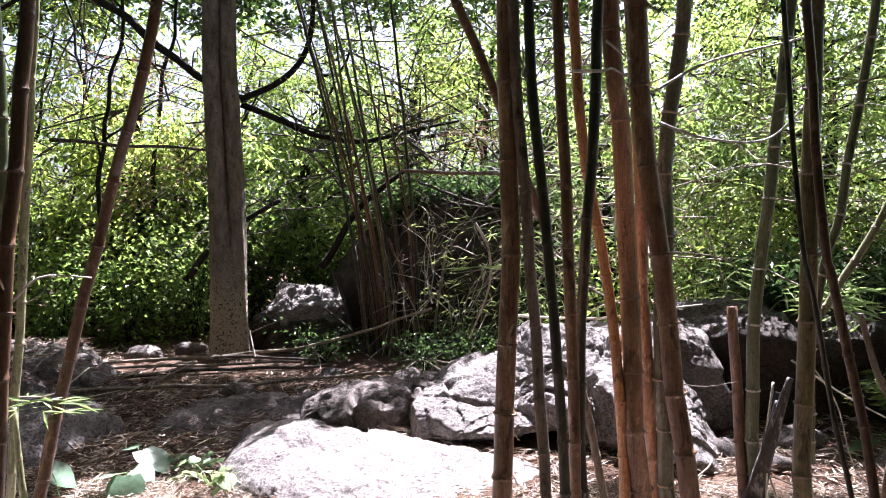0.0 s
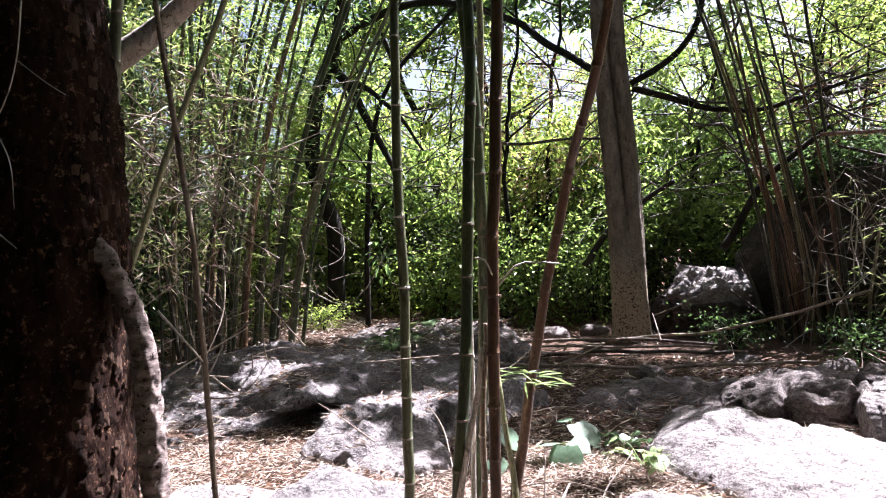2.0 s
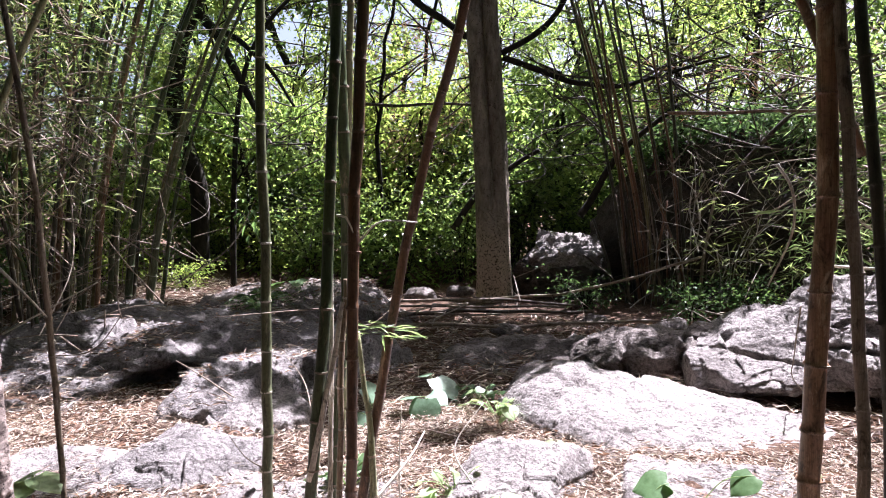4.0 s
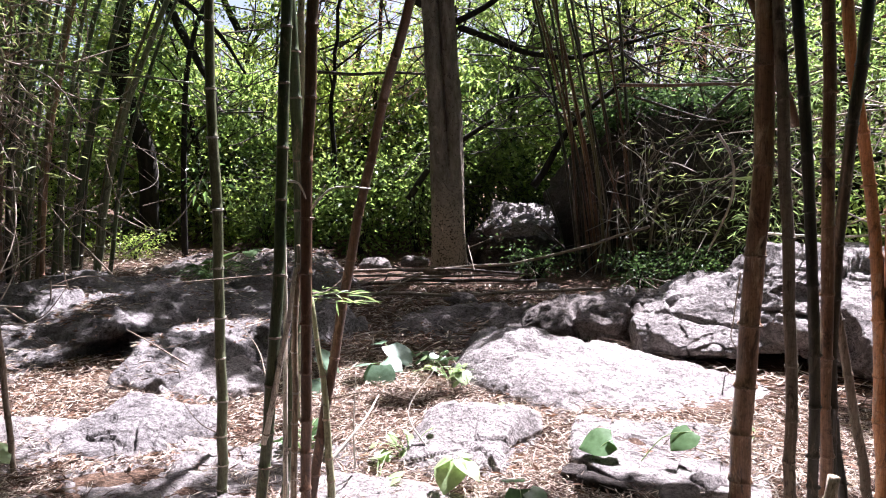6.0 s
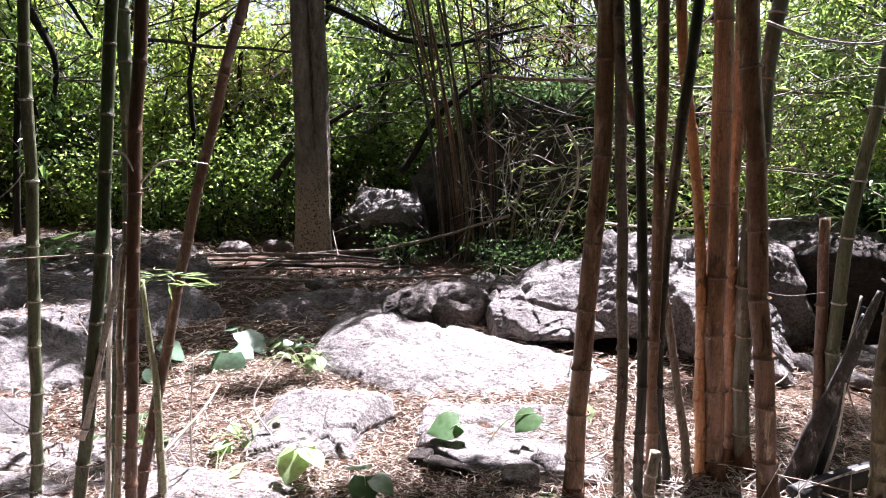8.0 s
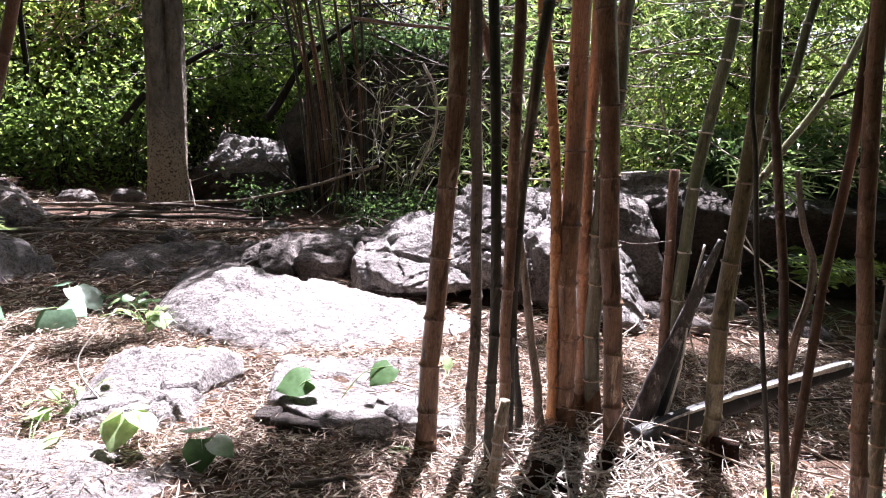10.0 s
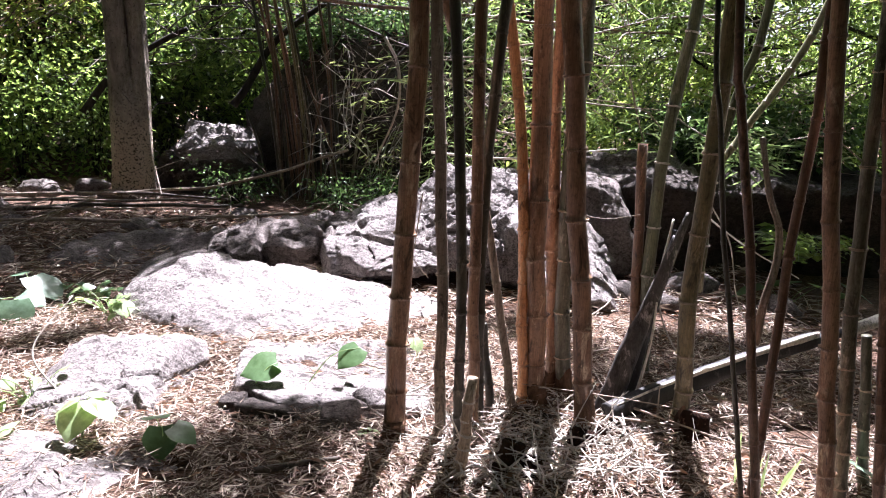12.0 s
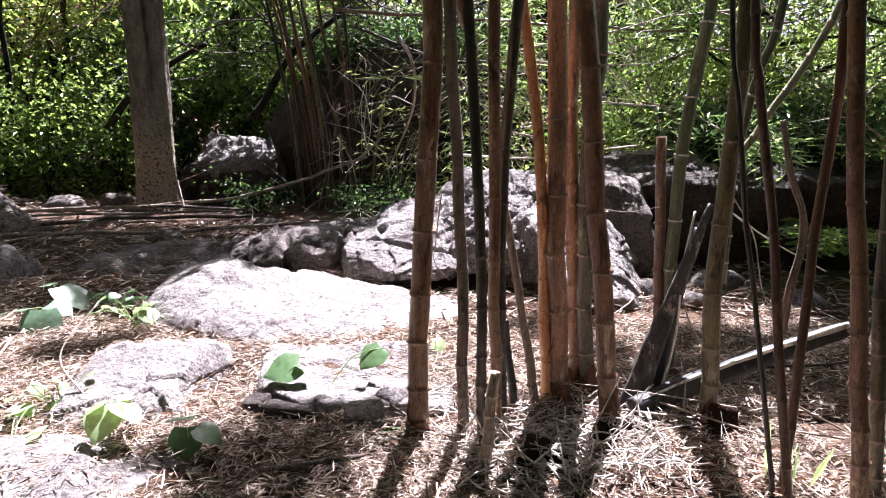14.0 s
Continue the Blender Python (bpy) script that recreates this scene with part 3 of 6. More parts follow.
def trunk_mesh(name, pts, r0, r1, material, parent, sides=24, squash=None, flare=0.0, step=0.06, label=""):
    path = spline(pts, step)
    n = len(path)
    z0 = path[0].z
    rad = []
    for i, p in enumerate(path):
        r = r0 + (r1 - r0) * i / (n - 1)
        r *= 1 + flare * math.exp(-(p.z - z0) / 0.25)
        rad.append(r * (1 + 0.05 * noise.noise(p * 2.1)))
    v, f = tube_data(path, rad, sides, True, squash)
    return part(name, grid_mesh(name, v, f), material, parent, label)


def clumps(rng, centres, per, spread):
    c = np.repeat(np.asarray(centres, float), per, axis=0)
    off = rng.normal(size=c.shape)
    return c + off * np.asarray(spread), off


main_tree = tagged(new("tree"), "tall grey forest tree with a fluted spotted trunk", "tree")
main_tree.location = (-2.6, 8.35, 0.1)
bpy.context.view_layer.update()


def local(parent, pts):
    o = Vector(parent.location)
    return [Vector(p) - o for p in pts]


def groove(i, a):
    """Two fused stems with a deep seam between them, closing towards the foot."""
    def stem(turn, o, r):
        c, q = math.cos(a - turn), r * r - (o * math.sin(a - turn)) ** 2
        return o * c + math.sqrt(q) if q > 0 else 0.0
    sway = 0.12 * math.sin(i * 0.05)
    two = max(stem(1.95 + sway, 0.52, 0.50), stem(5.05 + sway, 0.44, 0.60))
    k = min(1, max(0, (i - 16) / 16))
    return (1 - k) * (1 + 0.06 * math.cos(2 * a)) + k * (two - 0.30 * math.exp(-((a - 3.52 - sway) / 0.13) ** 2)) + 0.025 * math.sin(7 * a + i * 0.1) + 0.03 * noise.noise(Vector((math.cos(a) * 3, math.sin(a) * 3, i * 0.2)))


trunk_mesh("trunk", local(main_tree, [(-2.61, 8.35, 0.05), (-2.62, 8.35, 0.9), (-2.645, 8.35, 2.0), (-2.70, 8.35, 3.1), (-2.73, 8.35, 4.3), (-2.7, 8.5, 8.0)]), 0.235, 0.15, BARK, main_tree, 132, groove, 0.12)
for pts, r0, r1 in (
        ([(-2.75, 8.35, 3.5), (-2.97, 8.40, 3.57), (-3.74, 8.59, 4.15), (-4.62, 8.74, 4.75), (-5.89, 8.63, 5.06), (-7.08, 8.58, 4.80)], 0.046, 0.060),
        ([(-2.48, 8.34, 3.27), (-2.16, 8.42, 3.45), (-1.79, 8.42, 3.72), (-1.65, 8.40, 4.10), (-1.5, 8.4, 5.2)], 0.040, 0.026),
        ([(-2.48, 8.36, 3.22), (-1.92, 8.58, 3.01), (-1.52, 8.72, 2.88), (-1.00, 8.93, 2.87), (0.2, 9.3, 3.2)], 0.042, 0.018),
        ([(-2.5, 8.4, 6.0), (-1.0, 9.6, 6.8), (1.5, 10.8, 7.2), (4.5, 11.4, 7.3)], 0.08, 0.03),
        ([(-2.55, 8.4, 6.2), (-3.2, 9.2, 6.8), (-5.5, 9.8, 7.2), (-8.0, 9.6, 7.4)], 0.08, 0.03),
        ([(-2.55, 8.4, 6.6), (-3.3, 7.6, 7.0), (-4.4, 7.2, 7.1), (-5.8, 7.0, 7.2)], 0.07, 0.03)):
    tube("limb", local(main_tree, pts), r0, r1, BRANCH, main_tree, sides=10, wobble=0.04)

# openings in the added leaf layer, by the ground spots meant to be sunlit
SUN_GAPS = [(-0.12, 4.25, 1.3, 0.74), (-1.2, 3.2, 1.4, 0.62), (-1.3, 2.35, 0.7, 0.3), (-1.5, 1.6, 0.8, 0.9), (-2.6, 1.3, 0.6, 0.6), (0.95, 2.3, 1.15, 0.65), (1.7, 2.3, 0.6, 0.5), (-0.1, 3.1, 0.6, 0.35), (0.0, 3.5, 1.2, 0.55), (1.1, 4.9, 1.15, 0.6), (-3.2, 3.05, 1.7, 0.75),
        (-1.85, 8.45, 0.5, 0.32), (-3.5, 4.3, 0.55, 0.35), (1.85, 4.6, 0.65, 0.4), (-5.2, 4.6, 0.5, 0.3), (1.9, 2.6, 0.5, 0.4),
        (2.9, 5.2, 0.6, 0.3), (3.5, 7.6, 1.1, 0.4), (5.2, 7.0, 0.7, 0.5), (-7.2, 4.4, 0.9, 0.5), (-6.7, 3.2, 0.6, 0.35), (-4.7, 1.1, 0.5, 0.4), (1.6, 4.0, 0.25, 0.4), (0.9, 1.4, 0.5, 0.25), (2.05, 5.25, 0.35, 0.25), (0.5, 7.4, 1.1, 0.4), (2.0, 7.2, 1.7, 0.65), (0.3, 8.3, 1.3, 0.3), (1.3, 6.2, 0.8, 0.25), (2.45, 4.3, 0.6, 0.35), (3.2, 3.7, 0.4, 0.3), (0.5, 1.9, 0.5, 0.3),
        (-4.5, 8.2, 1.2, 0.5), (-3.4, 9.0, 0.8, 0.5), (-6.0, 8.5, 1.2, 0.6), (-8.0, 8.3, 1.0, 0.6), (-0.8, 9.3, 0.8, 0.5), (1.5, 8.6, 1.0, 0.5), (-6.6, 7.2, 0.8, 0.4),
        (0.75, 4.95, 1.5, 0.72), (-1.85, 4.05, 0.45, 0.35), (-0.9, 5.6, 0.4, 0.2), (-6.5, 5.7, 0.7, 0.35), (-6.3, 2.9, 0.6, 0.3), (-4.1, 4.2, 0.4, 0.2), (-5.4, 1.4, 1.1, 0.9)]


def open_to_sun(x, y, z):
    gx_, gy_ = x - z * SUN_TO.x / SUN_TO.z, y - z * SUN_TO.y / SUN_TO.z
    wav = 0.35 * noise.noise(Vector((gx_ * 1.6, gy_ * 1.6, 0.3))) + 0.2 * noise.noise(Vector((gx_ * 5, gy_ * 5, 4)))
    return any(((gx_ - cx) / rx) ** 2 + ((gy_ - cy) / ry) ** 2 < 1 + 1.5 * wav for cx, cy, rx, ry in SUN_GAPS)


def shade_layer(parent, x0, x1, y0, y1, count, seed, size=0.15, holes=-0.28):
    """An unseen leaf layer high over the camera's path, added to shade the scene."""
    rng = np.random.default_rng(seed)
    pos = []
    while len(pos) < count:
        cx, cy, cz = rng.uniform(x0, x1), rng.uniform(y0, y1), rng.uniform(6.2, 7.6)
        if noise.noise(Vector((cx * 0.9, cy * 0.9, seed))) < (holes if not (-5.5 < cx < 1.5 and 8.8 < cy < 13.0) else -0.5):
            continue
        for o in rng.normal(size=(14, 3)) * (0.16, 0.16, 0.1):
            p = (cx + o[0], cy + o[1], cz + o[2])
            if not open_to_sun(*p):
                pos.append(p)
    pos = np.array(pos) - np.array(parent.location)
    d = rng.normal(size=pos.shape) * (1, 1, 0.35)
    return leaves("crown", pos, d, rng.uniform(0.7, 1.2, len(pos)) * size, rng.uniform(0.4, 0.6, len(pos)) * size, LEAF_SHADE, parent, "", seed)


shade_layer(main_tree, -9.5, 7.5, 4.3, 11.2, 60000, 5)
shade_layer(main_tree, -11.0, 7.0, 12.5, 15.5, 11000, 6, 0.2)

near_tree = tagged(new("tree"), "thick old tree with black flaking bark", "tree")
near_tree.location = (-3.17, 1.45, 0)


def flaky(i, a):
    """Thick cracked plates of bark."""
    q = Vector((math.cos(a) * 1.0, math.sin(a) * 1.0, i * 0.075))
    cell = noise.voronoi(Vector((q.x * 3.6 + 3, q.y * 3.6 + 1, q.z * 1.5 + 5)))[0]
    return 1 + 0.05 * math.cos(3 * a) + 0.05 * min(0.5, cell[1] - cell[0]) + 0.045 * noise.noise(q * 9) + 0.04 * abs(noise.noise(q * 17)) + 0.025 * noise.noise(q * 30)


trunk_mesh("trunk", local(near_tree, [(-3.20, 1.45, -0.05), (-3.15, 1.47, 0.5), (-3.11, 1.50, 1.58), (-3.13, 1.49, 2.5), (-3.2, 1.4, 4.0), (-3.0, 1.3, 7.0)]), 0.325, 0.24, BARK_DARK, near_tree, 120, flaky, 0.25, 0.025)
FLAKES = []
for k in range(3):
    fr = np.random.default_rng(90 + k)
    fx, fz = np.meshgrid(np.linspace(-0.5, 0.5, 4), np.linspace(-0.5, 0.5, 4))
    edge = (np.abs(fx) > 0.4) | (np.abs(fz) > 0.4)
    fy = np.where(edge, 0.0, -0.25) + fr.normal(size=fx.shape) * 0.06
    fv = np.stack([fx + fr.normal(size=fx.shape) * 0.09, fy, fz + fr.normal(size=fx.shape) * 0.09], -1).reshape(-1, 3)
    FLAKES.append(grid_mesh("bark_flake", fv, [(j * 4 + i, j * 4 + i + 1, j * 4 + i + 5, j * 4 + i + 4) for j in range(3) for i in range(3)], False))
    FLAKES[-1].materials.append((BARK_DARK, BARK_FLAKE, BARK_FLAKE)[k])
frng = np.random.default_rng(91)
# flakes crowd the right side, and browner, for the side light there
for k in range(290):
    a, z = frng.uniform(-2.4, 0.7) if k < 110 else frng.uniform(-1.3, 0.6), frng.uniform(0.35, 2.8)
    cx, cy = np.interp(z, (0.5, 1.58, 2.5), (-3.15, -3.11, -3.13)) + 3.17, np.interp(z, (0.5, 1.58, 2.5), (1.47, 1.50, 1.49)) - 1.45
    r = 0.325 - 0.012 * z + 0.05 * 0.325 * math.cos(3 * a)
    s = frng.uniform(0.016, 0.042)
    fl = part("bark_flake", FLAKES[int(frng.integers(3) if a > -0.9 else frng.integers(2))], BARK_DARK, near_tree)
    fl.matrix_basis = pose(cx + math.cos(a) * r, cy + math.sin(a) * r, z, 0, 0, math.degrees(a) + 90) @ Matrix.Diagonal((s, s * 0.7, s * frng.uniform(1, 2.2), 1))
tube("limb", local(near_tree, [(-3.2, 1.42, 2.2), (-3.45, 1.15, 2.7), (-3.9, 0.8, 3.6)]), 0.13, 0.08, BARK_DARK, near_tree, sides=14, wobble=0.03)
trunk_mesh("aerial_root", local(near_tree, [(-2.88, 1.50, 1.66), (-2.77, 1.56, 1.47), (-2.67, 1.60, 1.17), (-2.655, 1.61, 0.54), (-2.62, 1.62, -0.04)]), 0.040, 0.062, BARK_VINE, near_tree, 36,
           lambda i, a: 1 + 0.16 * noise.noise(Vector((math.cos(a) * 2, math.sin(a) * 2, i * 0.22))) - 0.5 * max(0, noise.noise(Vector((math.cos(a), math.sin(a) + 7, i * 0.42))) - 0.18) + 0.10 * noise.noise(Vector((math.cos(a) * 6, math.sin(a) * 6, i * 0.6))), 0.0, 0.015, "pale flaking root down the trunk")
# leaves over and behind the camera, added to cut the light from there
shade_layer(near_tree, -11, 9, -9.0, 4.6, 66000, 8, 0.26, -0.6)

dark_tree = tagged(new("tree"), "slender dark crooked tree with bare low limbs", "tree")
dark_tree.location = (-7.62, 8.7, 0.1)
trunk_mesh("trunk", local(dark_tree, [(-7.62, 8.7, 0.0), (-7.58, 8.73, 0.9), (-7.58, 8.73, 1.80), (-7.83, 8.60, 2.86), (-7.68, 8.60, 3.86), (-7.25, 8.65, 4.80), (-6.8, 8.8, 6.5)]), 0.15, 0.10, BRANCH, dark_tree, 16, fluted(0.06), 0.1)
tube("limb", local(dark_tree, [(-7.4, 8.64, 4.4), (-7.14, 8.66, 4.16), (-6.65, 8.61, 3.40), (-6.25, 8.64, 2.60), (-6.3, 8.6, 1.9)]), 0.085, 0.03, BRANCH, dark_tree, sides=10, wobble=0.04)
tube("limb", local(dark_tree, [(-7.14, 8.66, 4.16), (-6.4, 8.7, 3.7), (-5.8, 8.8, 2.9)]), 0.05, 0.02, BRANCH, dark_tree, sides=8, wobble=0.05)

thin_tree = tagged(new("sapling"), "thin dark leaning sapling in the undergrowth", "sapling")
thin_tree.location = (-6.32, 7.9, 0.15)
tube("trunk", local(thin_tree, [(-6.34, 7.88, 0.1), (-6.28, 7.90, 1.49), (-6.16, 7.98, 2.97), (-5.83, 8.19, 3.93), (-5.05, 8.70, 4.86)]), 0.045, 0.025, BRANCH, thin_tree, sides=8)


for pts, r0 in (([(-6.26, 7.92, 1.7), (-6.0, 7.9, 2.0), (-5.75, 7.8, 2.1)], 0.016), ([(-6.2, 7.95, 2.5), (-6.5, 7.9, 2.9), (-6.8, 7.9, 3.1)], 0.016), ([(-6.3, 7.9, 1.1), (-6.05, 7.8, 1.3), (-5.8, 7.75, 1.3)], 0.012)):
    tube("limb", local(thin_tree, pts), r0, r0 * 0.4, BRANCH, thin_tree, sides=6, wobble=0.03)
trng = np.random.default_rng(64)
tpos, toff = clumps(trng, [Vector(q) - Vector(thin_tree.location) for q in ((-5.75, 7.8, 2.1), (-5.9, 7.85, 1.9), (-6.8, 7.9, 3.1), (-5.8, 7.75, 1.3), (-6.0, 7.85, 1.45))], 14, (0.16, 0.16, 0.12))
leaves("foliage", tpos, toff + np.array((0.2, 0, -0.6)), trng.uniform(0.12, 0.2, len(tpos)), trng.uniform(0.05, 0.08, len(tpos)), LEAF_DARK, thin_tree, "", 64)


def forest_tree(base, h, r, seed, material, count, size, wide=1.6, low=0.35, label="leafy forest tree in bright backlight"):
    """A tapered trunk, forking limbs, and leaves in clusters round the limb ends."""
    rng = np.random.default_rng(seed)
    th = tagged(new("tree"), label, "tree")
    th.location = (base[0], base[1], height(*base))
    lean = rng.normal(size=2) * 0.5
    top = Vector((lean[0], lean[1], h))
    mid = Vector((lean[0] * 0.3 + rng.normal() * 0.2, lean[1] * 0.3, h * 0.5))
    tube("trunk", [(0, 0, -0.1), mid, top], r, r * 0.3, BRANCH, th, sides=10, wobble=0.08, seed=seed, step=0.2)
    tips = []
    for k in range(11):
        u = low + (0.95 - low) * (k + rng.random()) / 11
        s = mid.lerp(top, (u - 0.5) * 2) if u > 0.5 else Vector((0, 0, -0.1)).lerp(mid, u * 2)
        a = k * 2.4 + rng.normal() * 0.4
        reach = wide * (1.15 - 0.55 * u) * rng.uniform(0.7, 1.2)
        e = s + Vector((math.cos(a) * reach, math.sin(a) * reach, rng.uniform(0.1, 0.9)))
        m2 = s.lerp(e, 0.5) + Vector(rng.normal(size=3) * 0.12)
        pth = spline([s, m2, e], 0.2)
        v, f = tube_data(pth, [max(0.008, r * 0.4 * (1 - i / len(pth))) for i in range(len(pth))], 6)
        part("limb", grid_mesh("limb", v, f), BRANCH, th)
        for q in (0.45, 0.65, 0.85, 1.0, 1.0):
            tips.append(s.lerp(e, q) + Vector(rng.normal(size=3) * (0.32, 0.32, 0.28)))
    sub = []
    for t in tips:
        for _ in range(4):
            sub.append(np.array(t) + rng.normal(size=3) * 0.26)
    pos, off = clumps(rng, sub, max(2, count // len(sub)), (0.115, 0.115, 0.08))
    d = off * (1, 1, 0.4) + rng.normal(size=off.shape) * 0.6 - np.array((0, 0, 0.4))
    leaves("crown", pos, d, rng.uniform(0.7, 1.2, len(pos)) * size, rng.uniform(0.4, 0.62, len(pos)) * size, material, th, "", seed)
    return th


wood = [
    ((-10.5, 9.0), 6.5, LEAF_BRIGHT), ((-8.8, 11.5), 3.6, LEAF_BRIGHT), ((-6.6, 13.4), 4.6, LEAF_BRIGHT), ((-5.4, 11.6), 2.6, LEAF_BRIGHT), ((-4.6, 15.4), 5.4, LEAF_BRIGHT),
    ((-2.8, 14.6), 5.2, LEAF), ((-1.0, 15.6), 5.6, LEAF_BRIGHT), ((0.8, 14.6), 5.2, LEAF), ((2.6, 15.2), 5.4, LEAF_BRIGHT), ((4.2, 12.8), 5.0, LEAF),
    ((5.4, 10.0), 5.5, LEAF_BRIGHT), ((6.6, 8.2), 5.0, LEAF), ((4.9, 8.4), 3.6, LEAF), ((8.2, 10.8), 6.5, LEAF), ((-12.5, 6.5), 6.0, LEAF), ((-9.8, 6.8), 6.2, LEAF_DARK), ((-10.6, 9.9), 5.8, LEAF),
    ((-3.8, 11.8), 2.8, LEAF_BRIGHT), ((-0.3, 12.0), 4.0, LEAF_BRIGHT), ((-2.2, 11.8), 3.4, LEAF), ((2.4, 9.6), 3.6, LEAF), ((-7.8, 10.4), 2.6, LEAF), ((-11.6, 7.6), 6.6, LEAF_BRIGHT), ((-10.4, 12.6), 6.2, LEAF), ((-13.4, 9.6), 7.2, LEAF_BRIGHT), ((-8.4, 14.2), 6.6, LEAF_BRIGHT), ((6.2, 12.4), 6.4, LEAF_BRIGHT)]
for k, ((x, y), h, m) in enumerate(wood):
    forest_tree((x, y), h, 0.06 + 0.012 * h, 100 + k, m, 10000, (0.075, 0.10, 0.068, 0.115)[k % 4] if y > 9 else 0.075, 1.5 + 0.12 * h, 0.12)


def shrub(base, r, h, seed, material, count, size, label="dense green undergrowth shrub", z=None):
    rng = np.random.default_rng(seed)
    th = tagged(new("shrub"), label, "shrub")
    th.location = (base[0], base[1], height(*base) if z is None else z)
    tips = []
    for k in range(9):
        a = k * 2.39996
        e = Vector((math.cos(a) * r * rng.uniform(0.3, 1), math.sin(a) * r * rng.uniform(0.3, 1), h * rng.uniform(0.55, 1.0)))
        pth = spline([(0, 0, -0.05), Vector((e.x * 0.35, e.y * 0.35, e.z * 0.6)), e], 0.15)
        v, f = tube_data(pth, [0.012 * (1 - 0.8 * i / len(pth)) for i in range(len(pth))], 5)
        part("stem", grid_mesh("stem", v, f), BRANCH, th)
        tips += [pth[int(len(pth) * q) - 1] for q in (0.4, 0.6, 0.8, 1.0)]
    pos, off = clumps(rng, [np.array(t) for t in tips], max(2, count // len(tips)), (0.2 * r + 0.05, 0.2 * r + 0.05, 0.13 * h))
    pos[:, 2] = np.maximum(pos[:, 2], 0.03)
    d = off * (1, 1, 0.3) + rng.normal(size=off.shape) * 0.6
    leaves("foliage", pos, d, rng.uniform(0.7, 1.2, len(pos)) * size, rng.uniform(0.4, 0.62, len(pos)) * size, material, th, "", seed)
    return th


bushes = [(-9.0, 8.4, 0.9, 1.1, LEAF), (-8.2, 9.8, 1.0, 1.5, LEAF_BRIGHT), (-6.9, 9.6, 0.8, 1.0, LEAF_BRIGHT), (-5.9, 9.3, 0.9, 1.5, LEAF), (-5.0, 8.9, 0.7, 1.3, LEAF),
          (-4.2, 9.1, 0.8, 1.5, LEAF), (-3.5, 9.6, 0.9, 1.8, LEAF), (-2.9, 10.6, 0.9, 2.0, LEAF), (-1.6, 10.8, 0.8, 1.6, LEAF),           (0.4, 7.9, 0.4, 0.40, LEAF_DARK), (1.5, 7.6, 0.6, 0.6, LEAF), (2.3, 8.0, 0.8, 1.3, LEAF_BRIGHT), (3.0, 7.9, 0.8, 1.9, LEAF_BRIGHT), (4.0, 8.0, 0.9, 2.0, LEAF_BRIGHT),
          (5.2, 7.3, 0.9, 1.8, LEAF), (5.6, 6.2, 0.7, 1.6, LEAF), (-0.2, 7.7, 0.45, 0.4, LEAF_DARK), (-8.4, 7.6, 0.6, 0.5, LEAF_BRIGHT), (-7.2, 7.9, 0.5, 0.4, LEAF_BRIGHT),
          (-4.4, 6.9, 0.35, 0.35, LEAF_DARK), (-1.4, 8.0, 0.4, 0.4, LEAF_DARK), (0.85, 7.0, 0.4, 0.45, LEAF), (-1.0, 11.0, 0.8, 2.5, LEAF), (1.6, 11.0, 0.9, 2.6, LEAF)]
for k, (x, y, r, h, m) in enumerate(bushes):
    shrub((x, y), r, h, 300 + k, m, int(150 + 1150 * r * h) * (2 if r < 0.55 else 1), (0.075, 0.105, 0.09)[k % 3] if r > 0.55 else 0.05)

# unseen trees beside and behind the camera, added to block sky light
for k, (x, y, h) in enumerate([(-6.0, -4.5, 6.5), (-2.0, -7.0, 7.0), (2.5, -6.0, 6.5), (6.0, -3.0, 6.5), (7.5, 2.0, 6.5), (-8.5, 0.5, 6.5), (-7.5, -2.0, 6.0)]):
    forest_tree((x, y), h, 0.12, 200 + k, LEAF_DARK, 5200, 0.2, 2.6, 0.1, "leafy tree added out of view to block sky light")

for k, (x, y, r_, h_, z_) in enumerate([(-0.6, 9.7, 0.7, 0.7, 1.75), (0.3, 9.6, 0.7, 0.7, 1.95), (1.1, 9.8, 0.7, 0.7, 1.9), (3.2, 6.6, 0.7, 0.5, 0.95), (4.3, 6.5, 0.7, 0.6, 0.9)]):
    shrub((x, y), r_, h_, 380 + k, LEAF_DARK, 1500, 0.09, "dark leafy growth rooted on top of a boulder", z_)
for k, (x, y, r_, h_) in enumerate([(-10.4, 10.2, 1.0, 1.4), (-9.4, 11.0, 1.0, 1.3), (-11.4, 8.6, 1.0, 1.5), (-8.2, 12.0, 1.0, 1.4), (-6.2, 12.2, 1.0, 1.3), (-12.2, 11.0, 1.2, 1.8), (-9.9, 13.0, 1.2, 1.8), (-7.0, 10.6, 0.7, 0.9)]):
    shrub((x, y), r_, h_, 390 + k, (LEAF_BRIGHT, LEAF)[k % 2], 2200, 0.11, "sunlit green shrub in the wood behind")

# dark backdrop: deep shade of the wood put into the leaf colour
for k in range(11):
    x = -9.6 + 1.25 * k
    shrub((x, 11.6 + 0.7 * math.sin(k * 2.3)), 1.0, 1.7 + 0.5 * math.sin(k * 1.7), 420 + k, LEAF_SHADE, 3000, 0.12, "dense shrub coloured dark for deep shade in the wood")

srg = np.random.default_rng(55)
